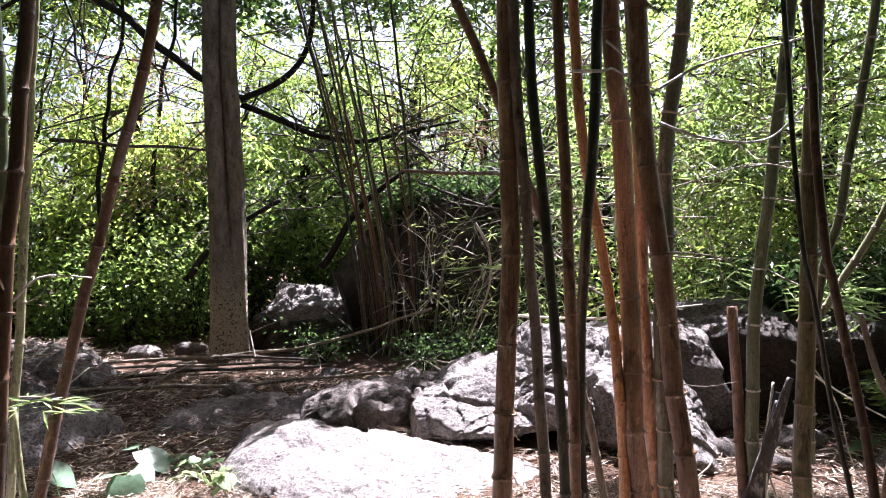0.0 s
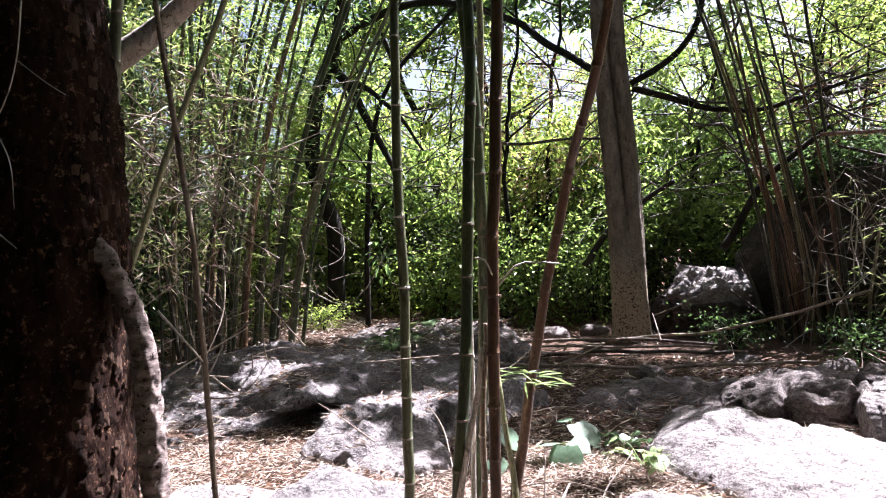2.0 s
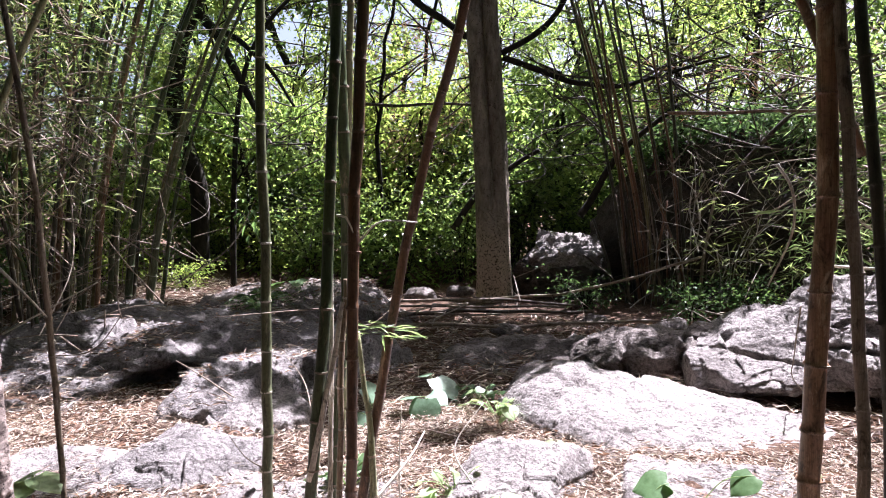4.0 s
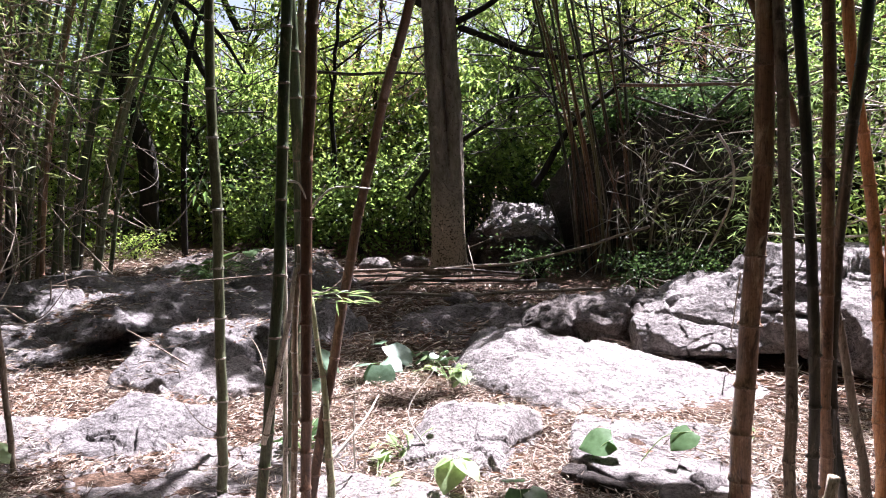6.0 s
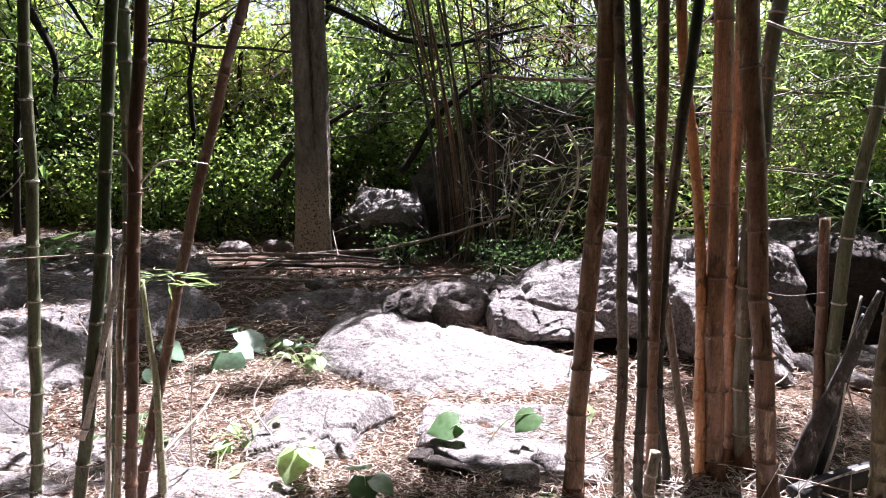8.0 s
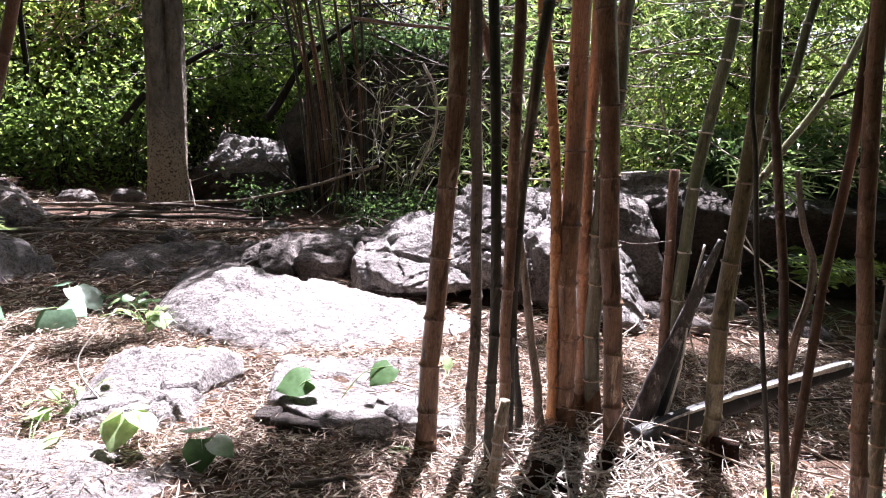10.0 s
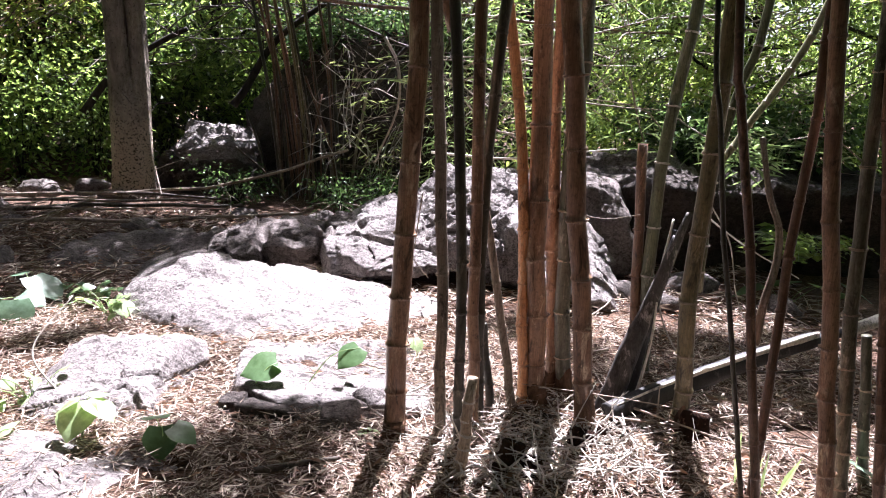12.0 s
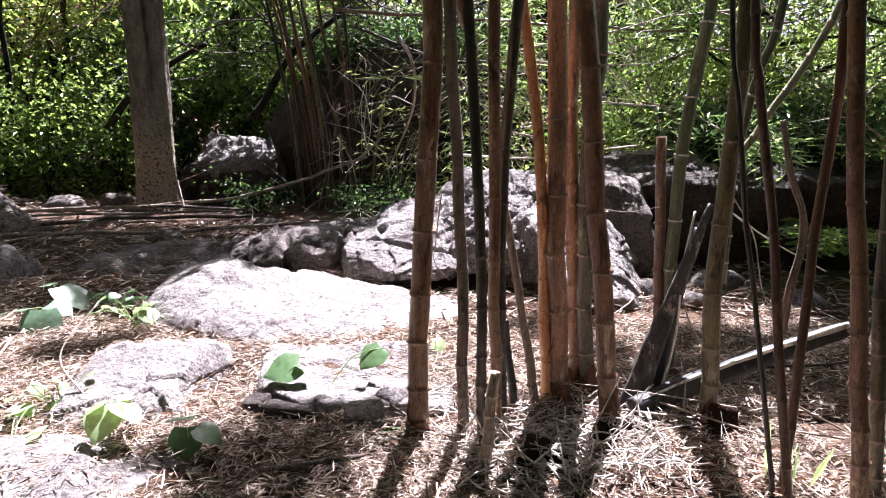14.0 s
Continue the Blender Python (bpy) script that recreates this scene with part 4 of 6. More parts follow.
for k in range(34):
    x, y = srg.uniform(-9.5, 6.5), srg.uniform(9.4, 14.0)
    if -1.8 < x < 2.4 and y < 11.2:
        continue
    th = tagged(new("sapling"), "thin dark sapling stem in the wood behind", "sapling", "saplings in the wood")
    th.location = (x, y, height(x, y))
    lean = srg.normal(size=2) * 0.7
    hh = srg.uniform(3.0, 6.5)
    r_ = srg.uniform(0.018, 0.05)
    tube("trunk", [(0, 0, -0.1), (lean[0] * 0.3, lean[1] * 0.3, hh * 0.5), (lean[0], lean[1], hh)], r_, r_ * 0.4, BRANCH, th, sides=7, step=0.2, wobble=0.10, seed=k)
    for j in range(4):
        u = srg.uniform(0.3, 0.9)
        s = Vector((lean[0] * u * u, lean[1] * u * u, hh * u))
        d = Vector((srg.normal(), srg.normal() * 0.5, srg.uniform(0.1, 0.8))) * srg.uniform(0.5, 1.1)
        tube("limb", [s, s + d * 0.5 + Vector((0, 0, 0.05)), s + d], r_ * 0.45, r_ * 0.15, BRANCH, th, sides=5, step=0.15, wobble=0.05, seed=j)

# the wood goes on behind: a deep belt of leaves and stems
rng = np.random.default_rng(9)
ang = rng.uniform(-3.14, 3.14, 3200) * 0.5 + rng.choice([0.0, 0.0, 3.14], 3200)
dist = rng.uniform(15, 27, 3200)
far_c = np.stack([np.sin(ang) * dist, np.cos(ang) * dist, rng.uniform(0.2, 1, 3200) ** 0.8 * (3.0 + dist * 0.28)], 1)
far_c = far_c[np.array([noise.noise(Vector(c) * 0.35) > -0.02 + 0.35 * max(0.0, c[2] / math.hypot(c[0], c[1]) - 0.16) * (c[1] > 0) for c in far_c])]
far_p, far_o = clumps(rng, far_c, 22, (0.55, 0.55, 0.4))
far = leaves("far_wood", far_p, rng.normal(size=far_p.shape), rng.uniform(0.16, 0.3, len(far_p)), rng.uniform(0.09, 0.16, len(far_p)), LEAF, None, "", 9)
tagged(far, "sunlit green wood behind the clearing", "wood", kind="stuff")


# leaf belt round the back, out of view, added to block sky light
rng = np.random.default_rng(19)
ang = rng.uniform(1.35, 4.93, 2600)
dist = rng.uniform(8.5, 17, 2600)
back_c = np.stack([np.sin(ang) * dist - 1.0, np.cos(ang) * dist + 1.0, rng.uniform(0.1, 1, 2600) * (4.0 + dist * 0.35)], 1)
back_p, back_o = clumps(rng, back_c, 20, (0.6, 0.6, 0.45))
back = leaves("back_leaf_screen", back_p, rng.normal(size=back_p.shape), rng.uniform(0.25, 0.45, len(back_p)), rng.uniform(0.14, 0.24, len(back_p)), LEAF_DARK, None, "", 19)
tagged(back, "leaf belt added out of view to block sky light", "wood", kind="stuff")

# ---- bamboo ----
ring_v, ring_f = tube_data([Vector((0, 0, z)) for z in (-0.011, -0.008, 0.0, 0.0055, 0.008)], [0.99, 1.07, 1.13, 1.09, 0.99], 14, False, lambda i, a: 1 + 0.34 * math.exp(-((a - 1.2) / 0.35) ** 2) + 0.05 * math.sin(3 * a))
RINGS = {}


def ring_mesh(material):
    if material.name not in RINGS:
        v = [(q[0], q[1], q[2]) for q in ring_v]
        RINGS[material.name] = grid_mesh("node_ring", v, ring_f)
        RINGS[material.name].materials.append(material)
    return RINGS[material.name]


def culm(nick, pts, r0, r1, material, top=None, sp=0.27, label=None, group="bamboo culms", twigs=0, seed=None, sides=12, rooted=True):
    """A bamboo stem with swollen nodes and sheath rings, thin dead twigs at some of them."""
    seed = seed if seed is not None else sum(ord(c) * (k + 3) for k, c in enumerate(nick)) % 997
    rng = np.random.default_rng(seed)
    pts = [Vector(p) for p in pts]
    if rooted and pts[0].z > 0.03:
        d = (pts[0] - pts[1]).normalized()
        pts.insert(0, pts[0] + d * (pts[0].z - height(pts[0].x, pts[0].y) + 0.03) / max(0.3, -d.z))
    elif rooted:
        pts[0].z = height(pts[0].x, pts[0].y) - 0.03
    if top and pts[-1].z < top:
        d = (pts[-1] - pts[-2]).normalized()
        left = top - pts[-1].z
        pts += [pts[-1] + (d * 0.6 + UP * 0.4) * left * 0.5, pts[-1] + (d * 0.7 + UP * 0.3 + Vector((rng.normal() * 0.1, rng.normal() * 0.1, 0))) * left]
    raw = spline(pts, 0.035)
    seg = [0.0]
    for a, b in zip(raw, raw[1:]):
        seg.append(seg[-1] + (b - a).length)
    total = seg[-1]
    P = np.array([tuple(p) for p in raw])
    at_s = lambda s: Vector([np.interp(s, seg, P[:, k]) for k in range(3)])
    nodes, s = [], rng.uniform(0.03, 0.12)
    while s < total - 0.02:
        nodes.append(s)
        s += sp * rng.uniform(0.75, 1.15) * (0.45 + 0.55 * min(1, s / 0.9)) * (0.6 + r0 / 0.06)
    samples = []
    for s in np.arange(0, total, 0.09 if sides > 8 else 0.2):
        samples.append((s, 1.0))
    for s in nodes:
        samples += [(s - 0.014, 0.985), (s - 0.004, 1.03), (s, 1.13), (s + 0.006, 1.11), (s + 0.010, 1.0), (s + 0.03, 0.97)]
    samples.append((total, 1.0))
    samples = sorted((min(max(s, 0), total), k) for s, k in samples)
    keep = [samples[0]]
    for q in samples[1:]:
        if q[0] - keep[-1][0] > 0.002:
            keep.append(q)
    kink = [Vector((rng.normal(), rng.normal(), 0)) * 0.14 * r0 for _ in range(len(nodes) + 2)]

    def at_bent(s):
        k = int(np.searchsorted(nodes, s))
        a, b = (nodes[k - 1] if k else 0.0), (nodes[k] if k < len(nodes) else total)
        u = (s - a) / max(1e-6, b - a)
        return at_s(s) + kink[k].lerp(kink[k + 1], u)

    path = [at_bent(s) for s, _ in keep]
    rad = [(r0 + (r1 - r0) * min(1, s / min(total, 3.0))) * k * (1 if s < 3 else max(0.35, 1 - (s - 3) * 0.12)) for s, k in keep]
    v, f = tube_data(path, rad, sides, True, lambda i, a: 1 + 0.025 * math.sin(2 * a + i * 0.05))
    ob = part("bamboo_culm", grid_mesh("bamboo_culm", v, f), material)
    tagged(ob, label or "upright bamboo culm with ringed nodes", "bamboo", group)
    if sides >= 8:
        mate = WHITE if material in (GREEN, PALE) else PALE if material in (GREY, PALEG) else TWIG if material in (GREENB, DGREEN) else material
        for s in nodes:
            if at_s(s).z < 3.2:
                p, d = at_bent(s), (at_s(min(total, s + 0.03)) - at_s(max(0, s - 0.03))).normalized()
                rr = (r0 + (r1 - r0) * min(1, s / min(total, 3.0))) * (1 if s < 3 else max(0.35, 1 - (s - 3) * 0.12)) * 1.02
                ring = part("node_ring", ring_mesh(mate), mate, ob)
                ring.matrix_basis = Matrix.LocRotScale(p, UP.rotation_difference(d), (rr, rr, 0.55)) @ Matrix.Rotation(rng.uniform(0, 6.28), 4, "Z")
    if rooted and sides > 8 and material in (BROWN, GREENB, DARK, GREY, RED) and r0 > 0.03:
        # dark rotten sheath round the foot, torn at its upper edge
        tall = rng.uniform(0.10, 0.26)
        sp_ = [at_bent(s) for s in np.linspace(0, tall, 9)]
        sv, sf = tube_data(sp_, [r0 * (1.16 - 0.10 * k / 8) for k in range(9)], 18, False, lambda i, a: 1 + 0.10 * noise.noise(Vector((math.cos(a) * 2, math.sin(a) * 2, i * 0.6 + seed))))
        sv = [Vector(q) for q in sv]
        for q in sv[-18:]:
            q.z += 0.09 * noise.noise(q * 22)
        part("foot_sheath", grid_mesh("foot_sheath", sv, sf), BARK_FLAKE, ob, "dark rotten sheath")
    up_nodes = [s for s in nodes if s > 0.3]
    for k in range(min(twigs, len(up_nodes))):
        s = up_nodes[int(rng.integers(len(up_nodes)))]
        p, a = at_s(s), rng.uniform(0, 6.28)
        ln = rng.uniform(0.12, 0.5)
        d = Vector((math.cos(a), math.sin(a), rng.uniform(-0.3, 0.5)))
        b = p + d * ln * 0.5 + Vector((0, 0, rng.normal() * 0.03))
        e = p + d * ln + Vector((0, 0, rng.normal() * 0.08))
        tube("twig", [p, b, e], 0.0035, 0.0012, TWIG, ob, sides=5, step=0.04)
    return ob


# main clump
culm("a", [(0.23, 2.70, 0.00), (0.25, 2.70, 0.87), (0.26, 2.70, 1.82), (0.24, 2.70, 2.49)], 0.0432, 0.0324, BROWN, top=7.0, twigs=2, label="thick brown bamboo culm with dull blotches")
culm("b", [(0.42, 2.67, 0.00), (0.39, 2.68, 0.81), (0.31, 2.67, 1.82), (0.27, 2.67, 2.48)], 0.0236, 0.0214, TWIG, top=7.0, twigs=3, label="pale grey-brown bamboo culm with worn nodes")
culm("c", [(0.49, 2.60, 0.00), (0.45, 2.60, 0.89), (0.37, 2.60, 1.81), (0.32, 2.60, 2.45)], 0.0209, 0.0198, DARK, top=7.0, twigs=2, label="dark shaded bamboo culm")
culm("d", [(0.57, 2.77, 0.00), (0.53, 2.77, 0.86), (0.50, 2.77, 1.83), (0.47, 2.77, 2.51)], 0.0257, 0.0223, BROWN, top=7.0, twigs=2, label="thick brown bamboo culm with dull blotches")
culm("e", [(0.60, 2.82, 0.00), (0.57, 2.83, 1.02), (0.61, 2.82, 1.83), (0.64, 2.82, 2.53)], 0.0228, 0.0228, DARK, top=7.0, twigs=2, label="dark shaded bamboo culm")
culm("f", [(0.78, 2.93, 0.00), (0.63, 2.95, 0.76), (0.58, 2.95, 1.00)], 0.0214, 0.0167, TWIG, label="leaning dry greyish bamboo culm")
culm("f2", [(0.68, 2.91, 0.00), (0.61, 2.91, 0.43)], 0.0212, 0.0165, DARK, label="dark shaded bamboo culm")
culm("o", [(0.84, 2.99, 0.00), (0.74, 3.00, 1.19), (0.61, 2.99, 1.98), (0.57, 2.99, 2.59)], 0.0256, 0.0219, ORANGE, top=7.0, twigs=3, label="orange-brown dying bamboo culm")
culm("g1", [(0.89, 2.99, 0.00), (0.84, 3.00, 0.83), (0.79, 2.99, 1.98), (0.74, 2.99, 2.59)], 0.0463, 0.0390, BROWN, top=8.0, twigs=3, label="thick brown bamboo culm with dull blotches")
culm("g2", [(1.06, 2.75, 0.00), (0.97, 2.76, 0.77), (0.83, 2.75, 1.83), (0.78, 2.75, 2.51)], 0.0406, 0.0406, BROWN, top=8.0, twigs=3, label="thick brown bamboo culm with dull blotches")
culm("h", [(1.02, 3.15, 0.00), (0.94, 3.16, 1.06), (0.91, 3.16, 1.79)], 0.0335, 0.0284, BROWN, top=6.0, label="thick brown bamboo culm with dull blotches")
culm("i", [(1.07, 3.12, 0.00), (1.01, 3.12, 0.68), (1.03, 3.12, 1.92), (1.10, 3.12, 2.64)], 0.0383, 0.0332, GREY, top=7.0, twigs=3, label="grey-green bamboo culm with pale node rings")
culm("stub", [(0.47, 2.40, 0.00), (0.49, 2.40, 0.39)], 0.0231, 0.0211, PALE, sp=0.12, label="short cut bamboo stub with close pale rings")
culm("j", [(0.41, 2.85, 1.63), (0.20, 2.85, 2.20), (0.04, 2.85, 2.57)], 0.0189, 0.0212, BROWN, rooted=False, label="broken brown bamboo culm leaning on its neighbours")
# right group
culm("s", [(1.54, 3.44, 0.00), (1.46, 3.45, 1.21)], 0.0285, 0.0257, RED, label="broken reddish brown bamboo stump")
culm("t", [(1.57, 3.40, 0.00), (1.55, 3.40, 1.11), (1.66, 3.40, 2.04), (1.73, 3.40, 2.74)], 0.0338, 0.0282, GREEN, top=6.0, twigs=4, label="slender green bamboo culm with pale nodes")
culm("r1", [(1.47, 2.74, 0.00), (1.45, 2.74, 0.64), (1.46, 2.74, 1.10), (1.47, 2.74, 1.75)], 0.0363, 0.0318, GREENB, top=6.0, twigs=4, label="greenish brown bamboo culm at the clump edge")
culm("r1b", [(1.54, 2.85, 0.61), (1.54, 2.85, 1.10), (1.60, 2.84, 1.51), (1.67, 2.84, 1.77)], 0.0189, 0.0177, GREEN, top=5.0, rooted=False, label="slender green bamboo culm with pale nodes")
culm("v1", [(1.47, 2.19, 0.00), (1.35, 2.20, 0.58), (1.26, 2.20, 1.00), (1.19, 2.21, 1.41), (1.15, 2.21, 1.66)], 0.0091, 0.0082, DARK, top=5.0, label="dark shaded bamboo culm")
culm("v2", [(1.51, 2.17, 0.00), (1.36, 2.18, 0.87), (1.25, 2.19, 1.41), (1.21, 2.19, 1.65)], 0.0162, 0.0135, RED, top=5.0, label="reddish brown bamboo culm")
culm("v3", [(1.50, 2.20, 0.17), (1.50, 2.20, 0.87), (1.52, 2.20, 1.41), (1.51, 2.20, 1.66)], 0.0164, 0.0155, RED, top=5.0, twigs=2, label="reddish brown bamboo culm")
culm("w", [(1.73, 2.11, 0.00), (1.60, 2.12, 0.89), (1.49, 2.13, 1.66)], 0.0272, 0.0245, BROWN, top=6.0, twigs=2, label="thick brown bamboo culm with dull blotches")
culm("x", [(1.82, 2.16, 0.00), (1.73, 2.17, 0.89), (1.68, 2.17, 1.68)], 0.0242, 0.0205, GREY, top=6.0, twigs=3, label="grey-green bamboo culm with pale node rings")
culm("y", [(1.92, 2.08, 0.00), (1.73, 2.10, 1.16), (1.66, 2.11, 1.67)], 0.0199, 0.0181, RED, top=6.0, label="reddish brown bamboo culm")
culm("z", [(2.00, 2.28, 0.00), (1.91, 2.29, 0.61)], 0.0218, 0.0178, GREY, label="cut grey bamboo stump")
culm("lean", [(1.79, 3.38, 1.06), (1.97, 3.36, 1.35), (2.24, 3.34, 1.86)], 0.0183, 0.0183, PALEG, top=4.0, rooted=False, label="split pale bamboo pole leaning out of the clump")
# left trio
culm("l1", [(-1.68, 2.20, 0.14), (-1.57, 2.23, 1.05), (-1.54, 2.29, 1.88), (-1.52, 2.31, 2.46)], 0.0248, 0.0203, DGREEN, top=6.0, twigs=4, label="dark green bamboo culm")
culm("l1b", [(-1.64, 2.39, 0.42), (-1.58, 2.43, 1.18), (-1.58, 2.43, 2.03), (-1.60, 2.41, 2.50)], 0.0177, 0.0283, DGREEN, top=6.0, twigs=3, label="dark green bamboo culm")
culm("l2", [(-1.49, 2.24, 0.15), (-1.45, 2.25, 1.28), (-1.42, 2.29, 1.99), (-1.39, 2.30, 2.43)], 0.0224, 0.0235, RED, top=6.0, twigs=4, label="reddish brown bamboo culm")
culm("l3", [(-1.57, 2.39, -0.02), (-1.39, 2.57, 1.17), (-1.23, 2.55, 1.77), (-0.96, 2.29, 2.32)], 0.0239, 0.0169, RED, top=6.0, twigs=4, label="reddish brown bamboo culm")
# l5 and l4: white from bleaching and from sunlight put into the colour
culm("l5", [(-1.60, 2.25, 0.12), (-1.57, 2.26, 0.81), (-1.56, 2.28, 1.52), (-1.54, 2.30, 1.89)], 0.0114, 0.0080, WHITE, label="dry bamboo culm, bleached and coloured as sunlit")
culm("l5b", [(-1.55, 2.24, 0.14), (-1.52, 2.25, 0.82), (-1.49, 2.26, 1.19)], 0.0146, 0.0113, PALE, label="dry straw-coloured bamboo culm")
culm("l4", [(-1.65, 2.19, 0.37), (-1.53, 2.22, 0.89), (-1.50, 2.24, 1.10)], 0.0145, 0.0089, WHITE, rooted=False, label="thin dead bamboo stick, bleached and coloured as sunlit")
culm("l6", [(-1.48, 2.44, -0.05), (-1.49, 2.44, 0.47), (-1.52, 2.44, 0.69), (-1.54, 2.44, 0.94)], 0.0203, 0.0091, PALEG, label="pale green thin bamboo culm")
culm("l7", [(-2.10, 3.30, 0.30), (-2.03, 3.30, 1.50), (-1.97, 3.30, 2.70)], 0.0205, 0.0191, PALEG, top=5.0, twigs=2, label="pale green thin bamboo culm")
culm("gs", [(-2.00, 2.38, 0.00), (-1.96, 2.39, 1.09), (-1.96, 2.40, 1.84), (-1.94, 2.41, 2.59)], 0.0247, 0.0185, GREEN, top=6.0, twigs=3, label="slender green bamboo culm with pale nodes")
culm("p", [(-3.12, 2.29, 0.00), (-3.14, 2.27, 1.37), (-3.20, 2.24, 2.17), (-3.25, 2.20, 2.85)], 0.0147, 0.0147, TWIG, top=5.0, twigs=3, label="thin bare brown pole leaning in litter")
culm("p2", [(-3.71, 2.30, 1.47), (-3.47, 2.45, 2.20), (-3.20, 2.63, 2.95)], 0.0178, 0.0178, PALEG, top=4.0, label="pale green thin bamboo culm")
culm("p3", [(-3.12, 1.13, 0.64), (-3.09, 1.15, 1.58), (-2.98, 1.23, 2.53)], 0.0377, 0.0237, PALE, top=5.0, label="thick pale grey bamboo pole beside the dark trunk")
culm("p4", [(-3.71, 2.18, 1.57), (-3.64, 2.23, 2.64), (-3.61, 2.25, 2.95)], 0.0252, 0.0315, GREY, top=5.0, label="grey-green bamboo culm with pale node rings")

def split_stem(pts, r0, r1, seed, flat=0.3):
    """A cracked, half-burnt stem with a ragged outline."""
    path = spline(pts, 0.02)
    n = len(path)
    rad = [(r0 + (r1 - r0) * i / (n - 1)) * (1 + 0.10 * noise.noise(Vector((i * 0.21, seed, 0)))) for i in range(n)]
    v, f = tube_data(path, rad, 24, True, lambda i, a: 1 + flat * math.cos(2 * a + seed) - 0.30 * math.exp(-((a - 2.0 - 0.3 * math.sin(i * 0.07)) / 0.22) ** 2) - 0.22 * math.exp(-((a - 4.3) / 0.2) ** 2)
                     + 0.12 * noise.noise(Vector((math.cos(a) * 2.5, math.sin(a) * 2.5, i * 0.10 + seed))))
    return grid_mesh("shaft", v, f)


pole = tagged(new("burnt_pole"), "charred bamboo pole lying propped on litter", "bamboo pole")
pole.location = (1.17, 2.78, 0.05)
part("shaft", split_stem(local(pole, [(1.17, 2.79, 0.06), (1.5, 2.87, 0.155), (1.9, 2.96, 0.255), (2.26, 3.04, 0.335)]), 0.050, 0.036, 4, 0.05), BURNT, pole)
# painted highlight: a white strip along the pole's upper edge
part("ash_edge", split_stem(local(pole, [(1.20, 2.775, 0.108), (1.5, 2.85, 0.196), (1.9, 2.94, 0.288), (2.26, 3.02, 0.362)]), 0.005, 0.017, 9, 0.2), WHITE, pole, "white highlight on the upper edge")
part("bleached_tip", split_stem(local(pole, [(2.42, 3.06, 0.36), (2.6, 3.11, 0.40), (2.95, 3.20, 0.47)]), 0.030, 0.028, 6, 0.05), WHITE, pole)
part("dark_joint", split_stem(local(pole, [(2.22, 3.03, 0.325), (2.35, 3.05, 0.35), (2.46, 3.07, 0.37)]), 0.026, 0.024, 7, 0.1), BURNT, pole)
for lb, m, pts, r0, r1, sd in (
        ("charred split bamboo pole with an ash-grey face leaning", ASH, [(1.19, 2.90, -0.03), (1.30, 2.95, 0.28), (1.44, 3.02, 0.60), (1.57, 3.08, 0.92)], 0.050, 0.012, 3),
        ("charred black bamboo pole leaning beside another", BURNT, [(1.31, 3.00, -0.03), (1.38, 3.04, 0.28), (1.48, 3.10, 0.60), (1.55, 3.14, 0.80)], 0.046, 0.014, 5),
        ("charred black stump of a bamboo pole", BURNT, [(1.56, 3.44, -0.03), (1.62, 3.43, 0.45), (1.68, 3.42, 0.78)], 0.036, 0.018, 8),
        ("bleached split sliver of a bamboo pole", WHITE, [(1.33, 2.93, 0.0), (1.40, 2.96, 0.30), (1.42, 2.98, 0.52)], 0.008, 0.004, 2)):
    th = part("charred_pole", split_stem(pts, r0, r1, sd), m)
    tagged(th, lb, "bamboo pole", "charred poles leaning at the clump")
th = part("dead_branch", split_stem([(1.44, 2.22, 0.60), (1.45, 2.22, 0.74), (1.48, 2.23, 0.88), (1.47, 2.23, 1.00), (1.41, 2.22, 1.12), (1.36, 2.22, 1.30)], 0.012, 0.007, 11), TWIG)
tagged(th, "grey twisted dead branch clinging to thin culms", "branch")

rng = np.random.default_rng(21)
# leaning thicket on the slab's far side
for k in range(18):
    u, v = -1.05 + 1.50 * k / 17 + rng.normal() * 0.06, rng.normal() * 0.28
    x, y = -6.62 + 0.84 * u - 0.54 * v, 6.05 + 0.54 * u + 0.84 * v
    z = height(x, y)
    out = 0.62 + 0.22 * u + rng.normal() * 0.13
    lx, ly = 0.84 * out, 0.54 * out + rng.normal() * 0.1
    m = [DGREEN, GREENB, GREEN, DGREEN, BROWN, GREEN, DARK][k % 7]
    r = rng.uniform(0.028, 0.052)
    culm("thicket", [(x, y, z - 0.03), (x + lx * 0.35, y + ly * 0.35, z + 1.6), (x + lx * 1.1, y + ly, z + 3.3), (x + lx * 2.3, y + ly * 2, z + 5.2)], r, r * 0.7, m,
         label="bamboo culm in a dense leaning thicket", group="bamboo thicket", seed=400 + k, sides=8, sp=0.33)
# second, darker mass of canes towards the near tree
for k in range(18):
    x, y = rng.uniform(-7.8, -5.4), rng.uniform(3.9, 5.4)
    if x > -6.0 and y < 4.6:
        continue
    z = height(x, y)
    r = rng.uniform(0.012, 0.03)
    lx, ly = rng.normal() * 0.5, rng.normal() * 0.4
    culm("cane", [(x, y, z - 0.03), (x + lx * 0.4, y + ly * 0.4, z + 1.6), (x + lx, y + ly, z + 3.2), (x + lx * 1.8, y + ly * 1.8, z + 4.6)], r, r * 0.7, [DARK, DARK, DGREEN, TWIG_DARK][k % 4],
         label="dark bamboo cane in a shaded thicket", group="shaded bamboo canes", seed=470 + k, sides=8, sp=0.33)
